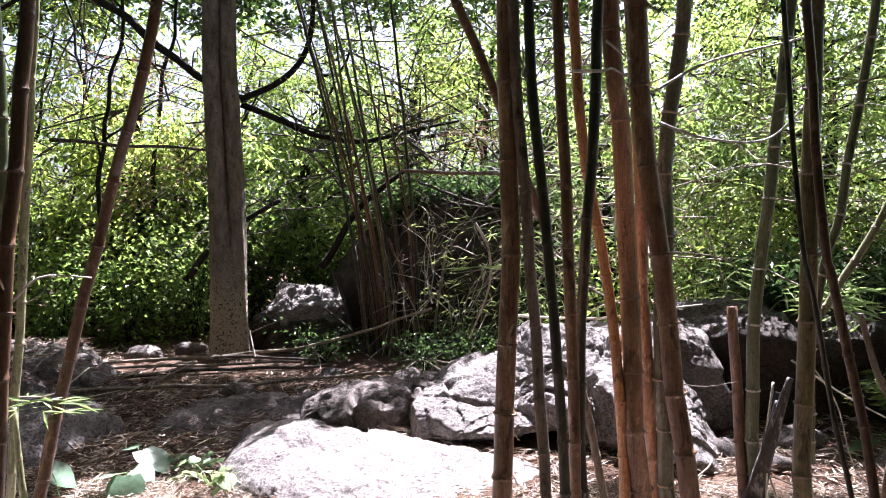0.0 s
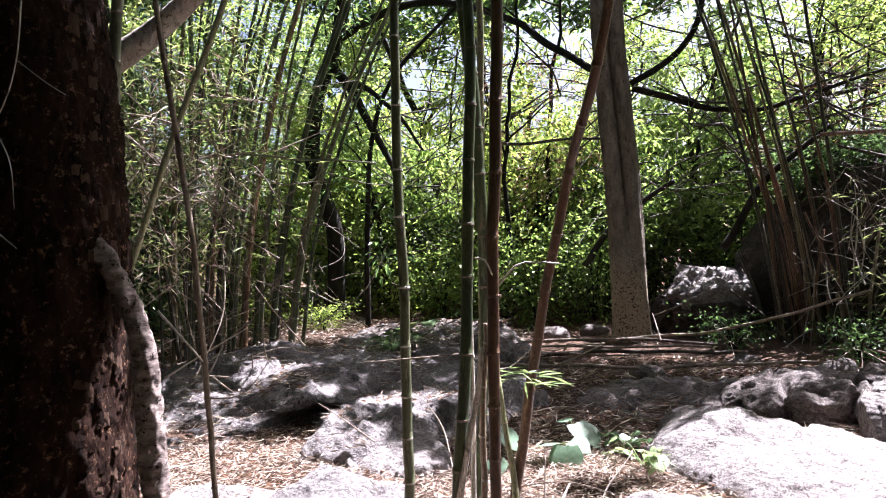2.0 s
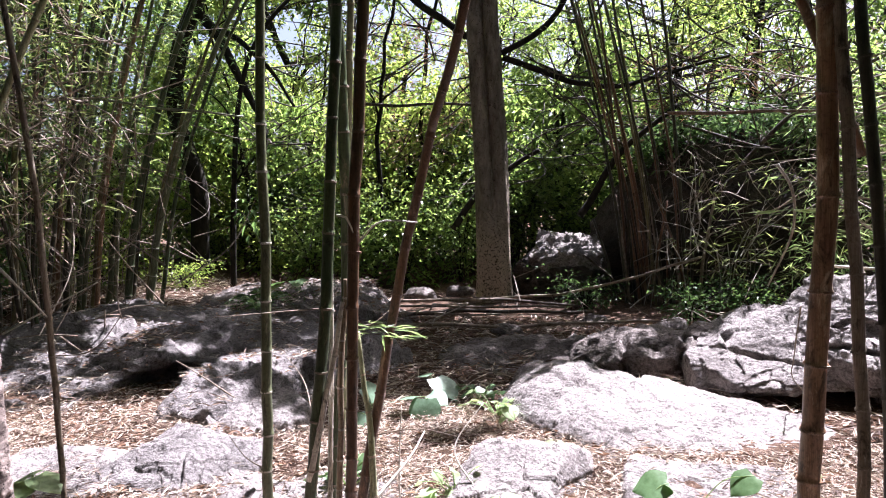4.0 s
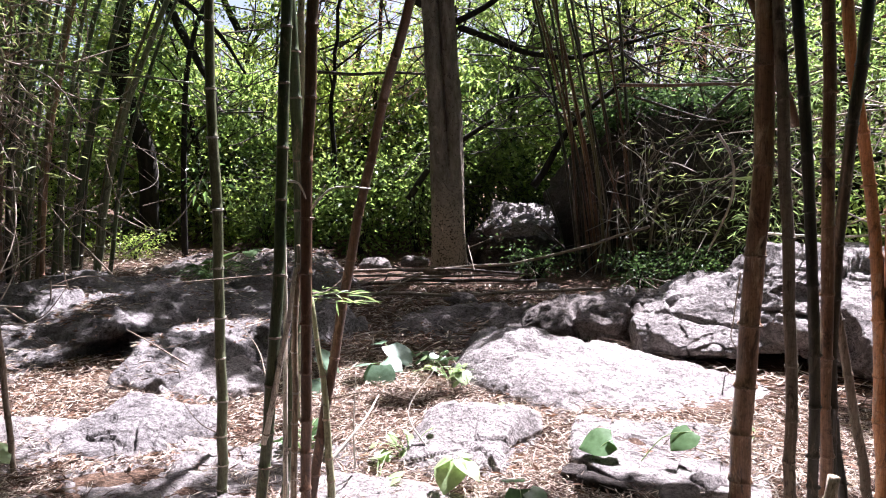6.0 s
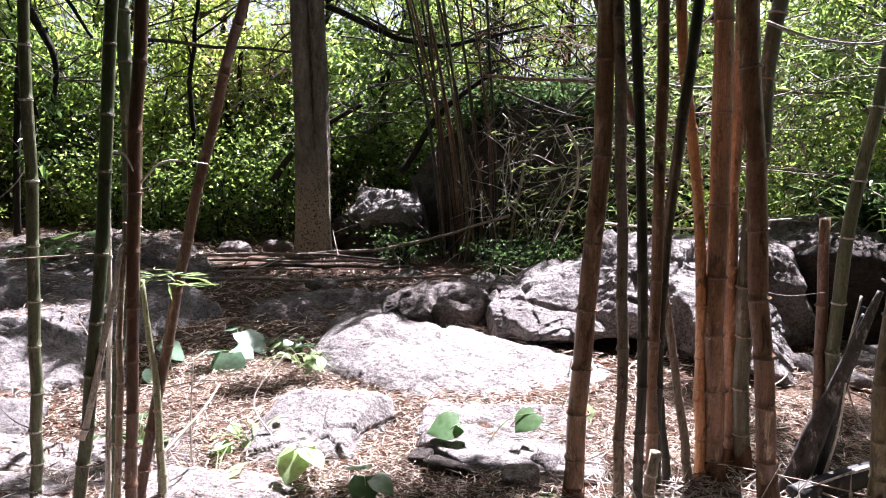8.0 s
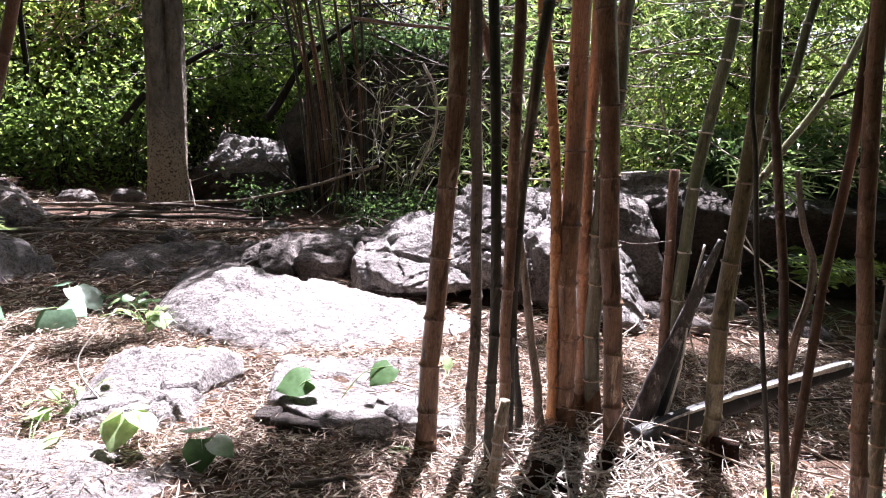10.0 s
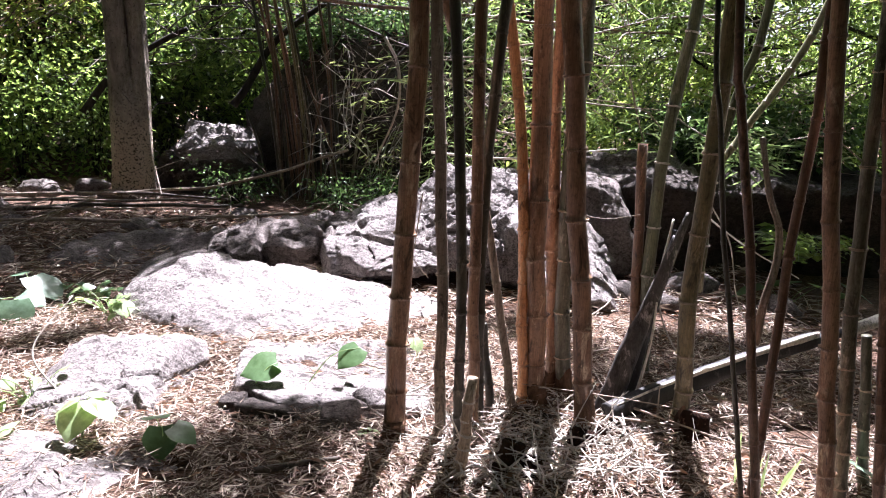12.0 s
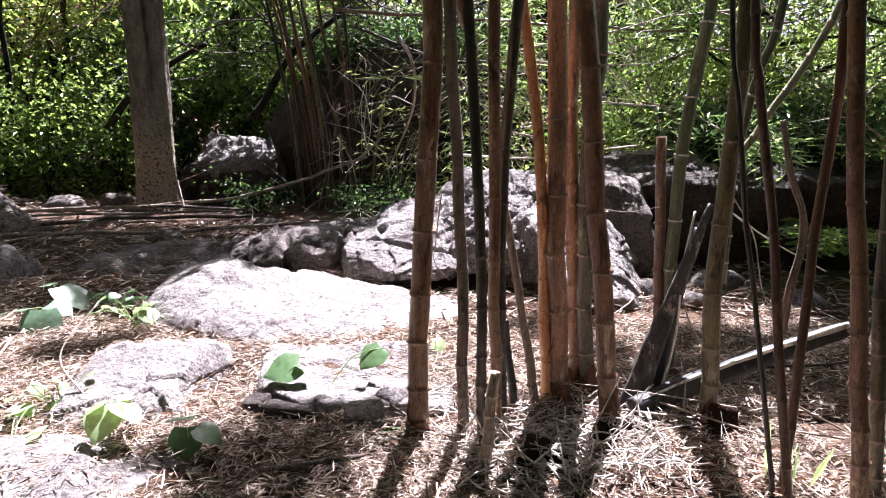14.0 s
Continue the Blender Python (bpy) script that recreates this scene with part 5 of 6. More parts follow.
# dark leaf mass added as a backdrop, closing off sky behind the canes
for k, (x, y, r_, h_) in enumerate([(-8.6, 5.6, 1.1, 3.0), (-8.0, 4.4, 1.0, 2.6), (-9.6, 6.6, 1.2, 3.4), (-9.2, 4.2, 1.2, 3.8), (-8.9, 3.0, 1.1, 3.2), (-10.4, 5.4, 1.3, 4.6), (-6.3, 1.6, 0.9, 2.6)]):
    shrub((x, y), r_, h_, 360 + k, LEAF_DARK, 4200, 0.10, "dark backdrop shrub behind shaded canes")
# far clump before the dark boulder
rng = np.random.default_rng(77)
for k in range(14):
    x, y = -0.62 + (k % 7 - 3) * 0.11 + rng.normal() * 0.04, 8.55 + rng.normal() * 0.12
    z = height(x, y)
    lx = -0.70 + (x + 0.62) * 0.45 + rng.normal() * 0.16
    r = rng.uniform(0.017, 0.027)
    culm("far", [(x, y, z - 0.03), (x + lx * 0.22, y, z + 1.3), (x + lx * 0.62, y, z + 2.8), (x + lx * 1.25, y + rng.normal() * 0.2, z + 4.8)], r, r * 0.75, [RED, DARK, BROWN, RED, GREENB, DARK][k % 6],
         label="slender reddish bamboo culm in a far clump", group="far bamboo clump", seed=500 + k, sides=8, sp=0.33)
for k in range(16):
    x, y = -0.55 + rng.normal() * 0.26, 8.45 + rng.normal() * 0.14
    z, r, tall = height(x, y), rng.uniform(0.012, 0.024), rng.uniform(0.5, 1.7)
    lx = rng.normal() * 0.22
    culm("far_dead", [(x, y, z - 0.03), (x + lx * 0.4, y, z + tall * 0.5), (x + lx, y + rng.normal() * 0.1, z + tall)], r, r * 0.7, [DARK, RED, TWIG_DARK, TWIG][k % 4],
         label="broken dead culm at the foot of a far clump", group="far bamboo clump", seed=540 + k, sides=8, sp=0.33)


def bamboo_leaves(label, centres, per, spread, length, seed, material=LEAF_BAMBOO, down=0.35):
    rg = np.random.default_rng(seed)
    pos, off = clumps(rg, centres, per, spread)
    d = off * (1, 1, 0.3) + rg.normal(size=off.shape) * (0.7, 0.7, 0.3) - np.array((0, 0, down))
    ob = leaves("bamboo_foliage", pos, d, rg.uniform(0.6, 1.1, len(pos)) * length, rg.uniform(0.08, 0.13, len(pos)) * length, material, None, "", seed, 0.15, 0.12)
    return tagged(ob, label, "bamboo leaves", kind="stuff")


def box_points(rg, n, lo, hi):
    return rg.uniform(lo, hi, size=(n, 3))


# same leaves twice: coloured dark as if shaded, then bright as if sunlit
bamboo_leaves("narrow bamboo leaves hanging from the thicket", box_points(rng, 620, (-9.2, 5.0, 2.2), (-5.8, 7.6, 5.8)), 16, (0.2, 0.2, 0.14), 0.13, 31, LEAF_DARK)
bamboo_leaves("narrow bamboo leaves in the thicket, coloured bright as sunlit", box_points(rng, 130, (-8.4, 5.0, 2.0), (-5.6, 7.2, 5.2)), 14, (0.2, 0.2, 0.14), 0.13, 44)
bamboo_leaves("narrow pale bamboo leaves among shaded canes", box_points(rng, 260, (-8.0, 3.4, 1.4), (-5.2, 5.2, 4.4)), 16, (0.2, 0.2, 0.14), 0.12, 32)
bamboo_leaves("fine bright bamboo leaves before the shaded canes", box_points(rng, 60, (-6.4, 3.6, 1.4), (-4.6, 5.0, 3.4)), 8, (0.2, 0.2, 0.1), 0.14, 40, LEAF_BAMBOO, 0.1)
bamboo_leaves("bright bamboo leaves behind the near trunk", box_points(rng, 60, (-6.2, 1.0, 1.2), (-4.8, 2.6, 3.6)), 12, (0.2, 0.2, 0.14), 0.14, 43)
bamboo_leaves("dry straw-coloured leaves hanging in the thicket", box_points(rng, 75, (-6.6, 3.6, 1.2), (-4.9, 5.0, 3.6)), 10, (0.16, 0.16, 0.16), 0.15, 41, STRAW, 0.9)
bamboo_leaves("bamboo leaves above the far clump", box_points(rng, 160, (-2.3, 8.2, 3.2), (0.4, 9.4, 5.2)), 14, (0.18, 0.18, 0.14), 0.15, 33)
bamboo_leaves("bamboo leaves behind the main clump", box_points(rng, 120, (0.6, 6.4, 0.8), (3.0, 7.8, 2.5)), 11, (0.16, 0.16, 0.10), 0.15, 34, LEAF_LIME)
bamboo_leaves("drooping bamboo leaves above the dark boulder", box_points(rng, 26, (2.3, 5.7, 1.05), (4.4, 6.3, 1.3)), 9, (0.14, 0.12, 0.05), 0.2, 35, LEAF_LIME, 0.0)
bamboo_leaves("bright bamboo tuft on top of the dark boulder", box_points(rng, 7, (3.1, 5.5, 0.95), (3.6, 5.8, 1.10)), 14, (0.10, 0.10, 0.04), 0.24, 42, LEAF_LIME, -0.1)
bamboo_leaves("thin bamboo sprays before the big boulder", box_points(rng, 70, (-0.2, 7.8, 0.5), (1.6, 8.7, 1.9)), 8, (0.14, 0.14, 0.08), 0.15, 36)
bamboo_leaves("hanging dead brown foliage in the wood", box_points(rng, 90, (-5.4, 9.6, 2.0), (-3.4, 10.6, 4.4)), 16, (0.2, 0.2, 0.22), 0.14, 38, LEAF_DRY)
bamboo_leaves("dead brown foliage above the boulder", box_points(rng, 90, (-1.2, 9.2, 2.2), (3.4, 10.4, 3.4)), 14, (0.2, 0.2, 0.14), 0.14, 39, LEAF_DRY)
bamboo_leaves("leafy bamboo sprays at the clearing edge", box_points(rng, 150, (2.6, 5.4, 2.0), (5.4, 7.6, 4.4)), 13, (0.2, 0.2, 0.12), 0.16, 37, LEAF)


# ---- dead branches ----
def brush(label, lo, hi, n, seed, material=TWIG, length=(0.4, 1.4), r=0.006, slope=0.5):
    """A tangle of thin crooked dead twigs."""
    rg = np.random.default_rng(seed)
    data = []
    for _ in range(n):
        p = Vector(rg.uniform(lo, hi))
        d = Vector(rg.normal(size=3) * (1, 1, slope)).normalized()
        ln = rg.uniform(*length)
        m = p + d * ln * 0.5 + Vector(rg.normal(size=3) * 0.07 * ln)
        e = p + d * ln + Vector(rg.normal(size=3) * 0.12 * ln)
        path = spline([p, m, e], 0.12)
        rr = r * rg.uniform(0.5, 1.4)
        data.append(tube_data(path, [rr * (1 - 0.7 * i / len(path)) for i in range(len(path))], 5, False))
        if rg.random() < 0.6:
            e2 = m + Vector(rg.normal(size=3)) * ln * 0.25
            data.append(tube_data([m, m.lerp(e2, 0.5), e2], [rr * 0.6, rr * 0.45, rr * 0.2], 4, False))
    v, f = join_data(data)
    ob = part("dead_brush", grid_mesh("dead_brush", v, f), material)
    return tagged(ob, label, "dead twigs", kind="stuff")


brush("tangled bare pale twigs before the dark boulder", (-0.5, 7.9, 0.2), (1.5, 8.8, 2.0), 120, 61, TWIG, (0.3, 1.1), 0.006, 0.9)
brush("pale dead stalks standing by the far clump", (-0.6, 8.1, 0.3), (0.4, 8.7, 1.2), 30, 62, WHITE, (0.5, 1.2), 0.007, 2.6)
brush("tangled dead branches on top of the boulder", (-1.6, 8.9, 1.9), (2.6, 10.4, 3.4), 120, 63, TWIG_DARK, (0.6, 2.0), 0.014)
brush("bare twigs hanging in the clearing edge", (1.0, 6.0, 1.0), (4.8, 7.8, 3.4), 230, 64, TWIG, (0.4, 1.5), 0.008)
brush("dead canes in the shaded thicket", (-7.8, 3.8, 0.2), (-4.8, 5.6, 3.2), 170, 65, TWIG, (0.4, 1.5), 0.007, 1.2)
brush("brown dead tangle hanging in the thicket", (-6.4, 3.5, 1.7), (-5.0, 4.6, 2.9), 110, 71, TWIG, (0.3, 0.9), 0.007, 0.8)
brush("dark twigs in the wood behind", (-8.0, 9.0, 0.8), (-2.5, 11.5, 4.6), 260, 66, TWIG_DARK, (0.6, 2.0), 0.012)
brush("dark twigs against the bright wood", (-2.0, 10.3, 1.8), (4.5, 12.0, 5.2), 260, 67, TWIG_DARK, (0.6, 2.2), 0.013)
brush("fallen sticks between the rocks", (-3.2, 6.2, 0.12), (0.8, 8.2, 0.30), 44, 68, TWIG, (0.3, 1.2), 0.008, 0.08)
brush("fallen sticks on the right of the clump", (1.2, 2.4, 0.02), (3.2, 4.6, 0.12), 60, 69, TWIG, (0.2, 0.9), 0.006, 0.06)

# root mass and cut stumps of the main clump
brush("pale fibrous roots round the clump's foot", (0.40, 2.22, 0.0), (1.20, 2.72, 0.10), 420, 161, WHITE, (0.05, 0.18), 0.0042, 0.5)
brush("pale straw and roots under the culms", (0.2, 2.5, 0.0), (1.5, 3.1, 0.06), 220, 162, WHITE, (0.06, 0.22), 0.0035, 0.3)
for k, (x, y, r, h) in enumerate([(0.66, 2.46, 0.042, 0.10), (0.735, 2.40, 0.038, 0.07), (0.60, 2.38, 0.026, 0.05), (1.00, 2.62, 0.06, 0.07), (1.12, 2.66, 0.05, 0.05), (1.5, 2.68, 0.06, 0.12)]):
    sv, sf = tube_data(spline([(x, y, -0.03), (x + 0.01, y, h * 0.5), (x + 0.02, y + 0.01, h)], 0.012), [r * (1.25 - 0.3 * j / 12 + 0.12 * noise.noise(Vector((j, k, 0)))) for j in range(60)], 20, True,
                        lambda i, a: 1 + 0.25 * noise.noise(Vector((math.cos(a) * 2 + k, math.sin(a) * 2, i * 0.25))))
    st = part("stump", grid_mesh("stump", sv, sf), BARK_DARK)
    tagged(st, "dark rotten cut bamboo stump", "stump", "cut stumps of the clump")
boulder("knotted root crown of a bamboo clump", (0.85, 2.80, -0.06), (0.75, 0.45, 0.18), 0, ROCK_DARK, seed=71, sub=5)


for pts, r, m in (
        ([(-4.4, 7.30, 0.20), (-2.26, 7.75, 0.27), (-1.32, 7.7, 0.42), (-0.12, 6.9, 0.86)], 0.020, TWIG),
        ([(-4.1, 6.30, 0.14), (-2.1, 6.55, 0.17), (-0.56, 7.03, 0.19)], 0.022, TWIG),
        ([(-3.63, 6.85, 0.16), (-2.6, 6.98, 0.22), (-1.2, 7.30, 0.22)], 0.024, TWIG_DARK),
        ([(-4.6, 6.9, 0.18), (-3.2, 7.15, 0.23), (-1.5, 7.25, 0.26)], 0.018, TWIG),
        ([(-2.99, 7.8, 0.2), (-2.2, 7.6, 0.27), (-1.40, 7.5, 0.24)], 0.020, TWIG_DARK),
        ([(-5.2, 6.6, 0.22), (-3.6, 6.75, 0.2), (-2.2, 7.1, 0.2)], 0.015, TWIG)):
    ob = tube("fallen_pole", pts, r, r * 0.7, m, None, sides=8, wobble=0.03, seed=len(pts) + r * 900)
    tagged(ob, "long dead bamboo pole lying on the ground", "bamboo pole", "fallen bamboo poles")
for pts, r, m, lb in (
        ([(-0.46, 7.5, 2.31), (1.4, 7.5, 2.27), (3.33, 7.5, 2.22)], 0.020, BROWN, "long dead pole caught level in the branches"),
        ([(-6.9, 4.6, 2.62), (-5.9, 5.6, 2.55), (-4.8, 6.2, 2.40)], 0.018, GREEN, "green cane caught level in the thicket"),
        ([(-4.6, 8.0, 2.75), (-3.9, 8.2, 2.70), (-2.8, 8.4, 2.66)], 0.025, TWIG_DARK, "dark bare branch across the wood"),
        ([(-4.62, 2.55, 2.6), (-4.10, 2.88, 3.04), (-3.75, 3.10, 3.36)], 0.10, BARK_PALE, "thick leaning limb coloured pale as sunlit"),
        ([(-0.2, 8.8, 1.1), (0.9, 8.6, 2.4), (2.4, 8.6, 3.3)], 0.03, TWIG_DARK, "dark dead branch over the boulder"),
        ([(-1.6, 9.0, 1.2), (-1.1, 9.1, 2.0), (-0.4, 9.2, 2.6)], 0.05, BRANCH, "dark crooked branch beside the boulder"),
        ([(-3.4, 9.0, 1.0), (-3.0, 9.2, 1.6), (-2.2, 9.3, 2.1)], 0.05, BRANCH, "dark crooked branch in the shrubs")):
    ob = tube("branch", pts, r, r * 0.6, m, None, sides=10, wobble=0.04)
    tagged(ob, lb, "branch")

# bleached twig in front of the dark trunk
tw = tagged(new("bleached_twig"), "thin bleached twig before the black trunk", "twig")
tw.location = (-2.55, 1.15, 2.4)
TWIG_LINES = ([(-2.54, 1.17, 2.55), (-2.57, 1.14, 2.18), (-2.64, 1.09, 1.97), (-2.73, 1.03, 1.85), (-2.83, 0.96, 1.74)], [(-2.57, 1.14, 2.18), (-2.49, 1.19, 2.10), (-2.44, 1.22, 2.06)],
              [(-2.64, 1.09, 1.97), (-2.61, 1.12, 1.85), (-2.60, 1.12, 1.70)], [(-2.64, 1.09, 1.97), (-2.68, 1.06, 1.75), (-2.72, 1.03, 1.52)], [(-2.69, 1.06, 1.68), (-2.64, 1.09, 1.62), (-2.60, 1.12, 1.57)])
for k, pts in enumerate(TWIG_LINES):
    tube("twig", local(tw, pts), 0.0032 if k == 0 else 0.0022, 0.0014, WHITE, tw, sides=6, step=0.03, wobble=0.006)


for pts, r, lb in (
        ([(0.83, 2.72, 2.14), (1.06, 2.75, 2.26), (1.40, 2.75, 2.34), (1.57, 2.75, 2.40)], 0.007, "pale crooked twig growing from a thick culm"),
        ([(0.86, 2.72, 2.01), (1.06, 2.75, 1.96), (1.29, 2.75, 1.95), (1.42, 2.75, 2.05), (1.50, 2.75, 2.16)], 0.006, "pale arching twig growing from a thick culm"),
        ([(0.51, 2.7, 2.20), (0.63, 2.7, 2.20), (0.66, 2.7, 2.21), (0.73, 2.71, 2.18)], 0.008, "short pale broken twig between culms"),
        ([(0.64, 2.7, 2.33), (0.70, 2.7, 2.28), (0.74, 2.72, 2.26)], 0.006, "short pale broken twig between culms"),
        ([(0.50, 4.6, 1.04), (0.8, 4.6, 1.02), (1.15, 4.6, 1.03), (1.75, 4.6, 1.12)], 0.010, "long bleached cane behind the clump"),
        ([(0.15, 3.2, 1.62), (0.21, 3.2, 1.50), (0.21, 3.2, 1.32), (0.12, 3.2, 1.08)], 0.008, "bleached hanging stalk beside the clump"),
        ([(-3.24, 2.10, 1.24), (-3.15, 2.18, 1.08), (-3.10, 2.24, 0.97)], 0.008, "short white stick snagged on a thin pole"),
        ([(-3.30, 2.16, 0.89), (-3.12, 2.28, 1.01), (-2.93, 2.38, 1.12)], 0.006, "thin white stick crossing a thin pole"),
        ([(1.9, 3.6, 0.95), (2.05, 3.55, 0.70), (2.1, 3.5, 0.42), (2.2, 3.45, 0.2)], 0.005, "thin pale stalk hanging from a culm"),
        ([(1.60, 3.3, 0.85), (1.52, 3.2, 0.55), (1.56, 3.1, 0.32), (1.70, 3.0, 0.10)], 0.006, "pale curling stalk before the charred pole"),
        ([(2.3, 4.5, 0.75), (2.6, 4.4, 0.55), (3.0, 4.3, 0.33)], 0.008, "thin pale stick leaning in shade"),
        ([(-2.05, 2.9, 0.32), (-2.35, 3.3, 0.42), (-2.75, 3.7, 0.50)], 0.004, "thin bare twig above the litter"),
        ([(-1.43, 2.25, 1.33), (-1.36, 2.27, 1.41), (-1.30, 2.31, 1.42), (-1.22, 2.36, 1.41)], 0.005, "pale crooked twig on a reddish culm"),
        ([(-1.50, 2.22, 1.45), (-1.46, 2.22, 1.44), (-1.44, 2.24, 1.38)], 0.006, "short pale hooked twig on a culm"),
        ([(-1.50, 2.45, 0.18), (-1.42, 2.69, 0.30), (-1.42, 2.89, 0.36)], 0.008, "pale stick leaning in the litter"),
        ([(-1.47, 2.69, 0.06), (-1.47, 2.69, 0.28), (-1.45, 2.69, 0.54)], 0.005, "thin pale upright stalk in the litter"),
        ([(-2.40, 2.70, 0.50), (-2.75, 2.9, 0.52), (-3.08, 3.06, 0.56)], 0.0045, "thin bare branch low over the litter"),
        ([(0.47, 4.8, 0.75), (0.44, 4.8, 0.42), (0.43, 4.8, 0.27), (0.54, 4.8, 0.13)], 0.0055, "thin dead vine hanging before the split slab"),
        ([(-0.28, 2.38, 0.03), (-0.1, 2.43, 0.035), (0.02, 2.47, 0.03)], 0.016, "flat piece of brown bark in the litter"),
        ([(1.2, 2.68, 0.04), (1.6, 2.62, 0.03), (1.95, 2.70, 0.03)], 0.009, "dead stick lying in dark litter"),
        ([(1.25, 2.95, 0.04), (1.9, 3.25, 0.05), (2.5, 3.35, 0.05)], 0.012, "dead stick lying behind the charred pole"),
        ([(-1.2, 3.0, 0.05), (-1.35, 3.1, 0.22), (-1.25, 3.3, 0.40)], 0.005, "pale bent stalk in the litter")):
    ob = tube("twig", pts, r, r * 0.5, (TWIG_DARK if "brown bark" in lb or "dead stick" in lb else TWIG if "vine" in lb else WHITE) if r > 0.0045 else TWIG, None, sides=6, step=0.03, wobble=0.015, seed=r * 5000)
    tagged(ob, lb, "twig")

# ---- low plants ----
def broad_leaf(name, place, heading, tilt, size, material, parent, roll=0.0):
    """A heart-shaped leaf with a folded midrib and a drooping tip."""
    prof = [(0.0, 0.10), (0.06, 0.34), (0.18, 0.46), (0.34, 0.50), (0.52, 0.45), (0.70, 0.32), (0.86, 0.15), (1.0, 0.0)]
    v, f = [], []
    for i, (u, w) in enumerate(prof):
        z = -0.16 * u * u
        back = -0.10 if i == 1 else 0
        for k, s in enumerate((-1, -0.5, 0, 0.5, 1)):
            v.append((u + (back if abs(s) == 1 else 0), s * w, z + 0.10 * w * abs(s) - 0.08 * w * s * s + 0.012 * math.sin(9 * u + 3 * s)))
    for i in range(len(prof) - 1):
        for k in range(4):
            f.append((i * 5 + k, i * 5 + k + 1, i * 5 + 5 + k + 1, i * 5 + 5 + k))
    me = grid_mesh(name, np.array(v) * size, f)
    ob = part(name, me, material, parent)
    ob.matrix_basis = pose(*place, 0, 0, heading) @ pose(0, 0, 0, roll, tilt, 0)
    return ob


def seedling(label, base, blades, material):
    """A low broad-leaved plant: blades are (dx, dy, z, heading, tilt, size, roll)."""
    th = tagged(new("seedling"), label, "plant", "broad-leaved seedlings")
    z0 = height(*base)
    th.location = (base[0], base[1], z0)
    for dx, dy, z, hd, tl, sz, rl in blades:
        tube("stem", [(0, 0, -0.02), (dx * 0.5, dy * 0.5, z * 0.8), (dx, dy, z)], 0.003, 0.002, LEAF_LIME, th, sides=5, step=0.03)
        broad_leaf("leaf", (dx, dy, z), hd, tl, sz, material, th, rl)
    return th


seedling("heart-leaved seedling with pale green leaves", (-1.89, 4.27), [(-0.07, 0.18, 0.17, -20, 25, 0.248, 0), (0.00, -0.20, 0.13, -75, 50, 0.222, 0), (-0.06, -0.22, 0.14, 185, 5, 0.196, 10), (-0.00, -0.11, 0.14, -15, 15, 0.157, 20), (-0.12, 0.21, 0.18, 170, 5, 0.131, 0)], LEAF_BROAD)
seedling("broad-leaved seedling behind thin culms", (-2.13, 3.82), [(-0.26, 0.30, 0.18, 20, 35, 0.211, 20), (-0.14, -0.01, 0.10, -60, 30, 0.141, 0)], LEAF_BROAD)
seedling("lime green seedling in the sun", (-1.00, 2.72), [(0.02, -0.02, 0.17, -100, 34, 0.16, 0), (0.04, 0.0, 0.175, -28, 20, 0.14, -12), (0.0, 0.0, 0.18, 205, 22, 0.10, 10), (0.03, 0.03, 0.175, 60, 5, 0.09, 0)], LEAF_LIME)
seedling("small green seedling beside a stone", (-0.64, 2.56), [(-0.02, 0.05, 0.12, -80, 42, 0.135, 0), (0.02, 0.05, 0.12, -20, 22, 0.115, 10), (-0.05, 0.09, 0.13, 110, 10, 0.11, 0)], LEAF_MID)
seedling("yellowish seedling in sunlit litter", (-1.35, 2.65), [(0.11, 0.05, 0.07, 185, 20, 0.155, 0), (-0.03, 0.22, 0.09, 160, 15, 0.130, 0), (-0.09, 0.27, 0.08, -30, 20, 0.090, 0), (0.04, -0.03, 0.04, -100, 30, 0.081, 0)], LEAF_LIME)
seedling("pale seedling at the slab's foot", (-0.97, 3.73), [(0.02, -0.00, 0.06, 200, 25, 0.138, 0), (0.03, -0.00, 0.06, -25, 25, 0.126, 0)], LEAF_LIME)
seedling("green seedling with a single broad leaf", (-0.19, 3.19), [(0.27, 0.02, 0.20, 215, 28, 0.145, -20)], LEAF_MID)
seedling("green seedling with a drooping leaf", (-0.42, 3.01), [(0.13, 0.08, 0.18, 195, 10, 0.17, -30), (0.11, 0.08, 0.17, -20, 20, 0.09, -30)], LEAF_MID)
seedling("pale seedling near a bamboo base", (0.38, 3.43), [(-0.02, 0.15, 0.10, -60, 35, 0.095, 0)], LEAF_LIME)
seedling("small seedling in dark litter", (0.12, 2.71), [(-0.00, -0.01, 0.03, 185, 10, 0.056, 0), (0.00, -0.02, 0.04, 70, 10, 0.056, 0), (0.01, -0.01, 0.03, -10, 10, 0.056, 0)], LEAF_LIME)
seedling("pale seedling on the slab's edge", (-1.31, 4.09), [(-0.04, 0.09, 0.10, 190, 25, 0.113, 0), (-0.03, 0.09, 0.10, -60, 25, 0.126, 0), (-0.07, 0.11, 0.11, 90, 20, 0.101, 0)], LEAF_LIME)
seedling("broad-leaved plant beside reddish culms", (2.07, 2.41), [(-0.20, -0.23, 0.15, 10, 20, 0.186, 0), (-0.13, -0.24, 0.10, 20, 25, 0.139, 0)], LEAF_BROAD)
seedling("dark broad-leaved plant under the boulder", (3.22, 4.75), [(-0.16, 0.05, 0.15, 160, 20, 0.227, 0), (0.03, 0.02, 0.20, 80, 15, 0.255, 0), (0.18, -0.13, 0.20, 20, 15, 0.284, 0), (0.46, 0.02, 0.18, -20, 20, 0.255, 0)], LEAF_DARK)
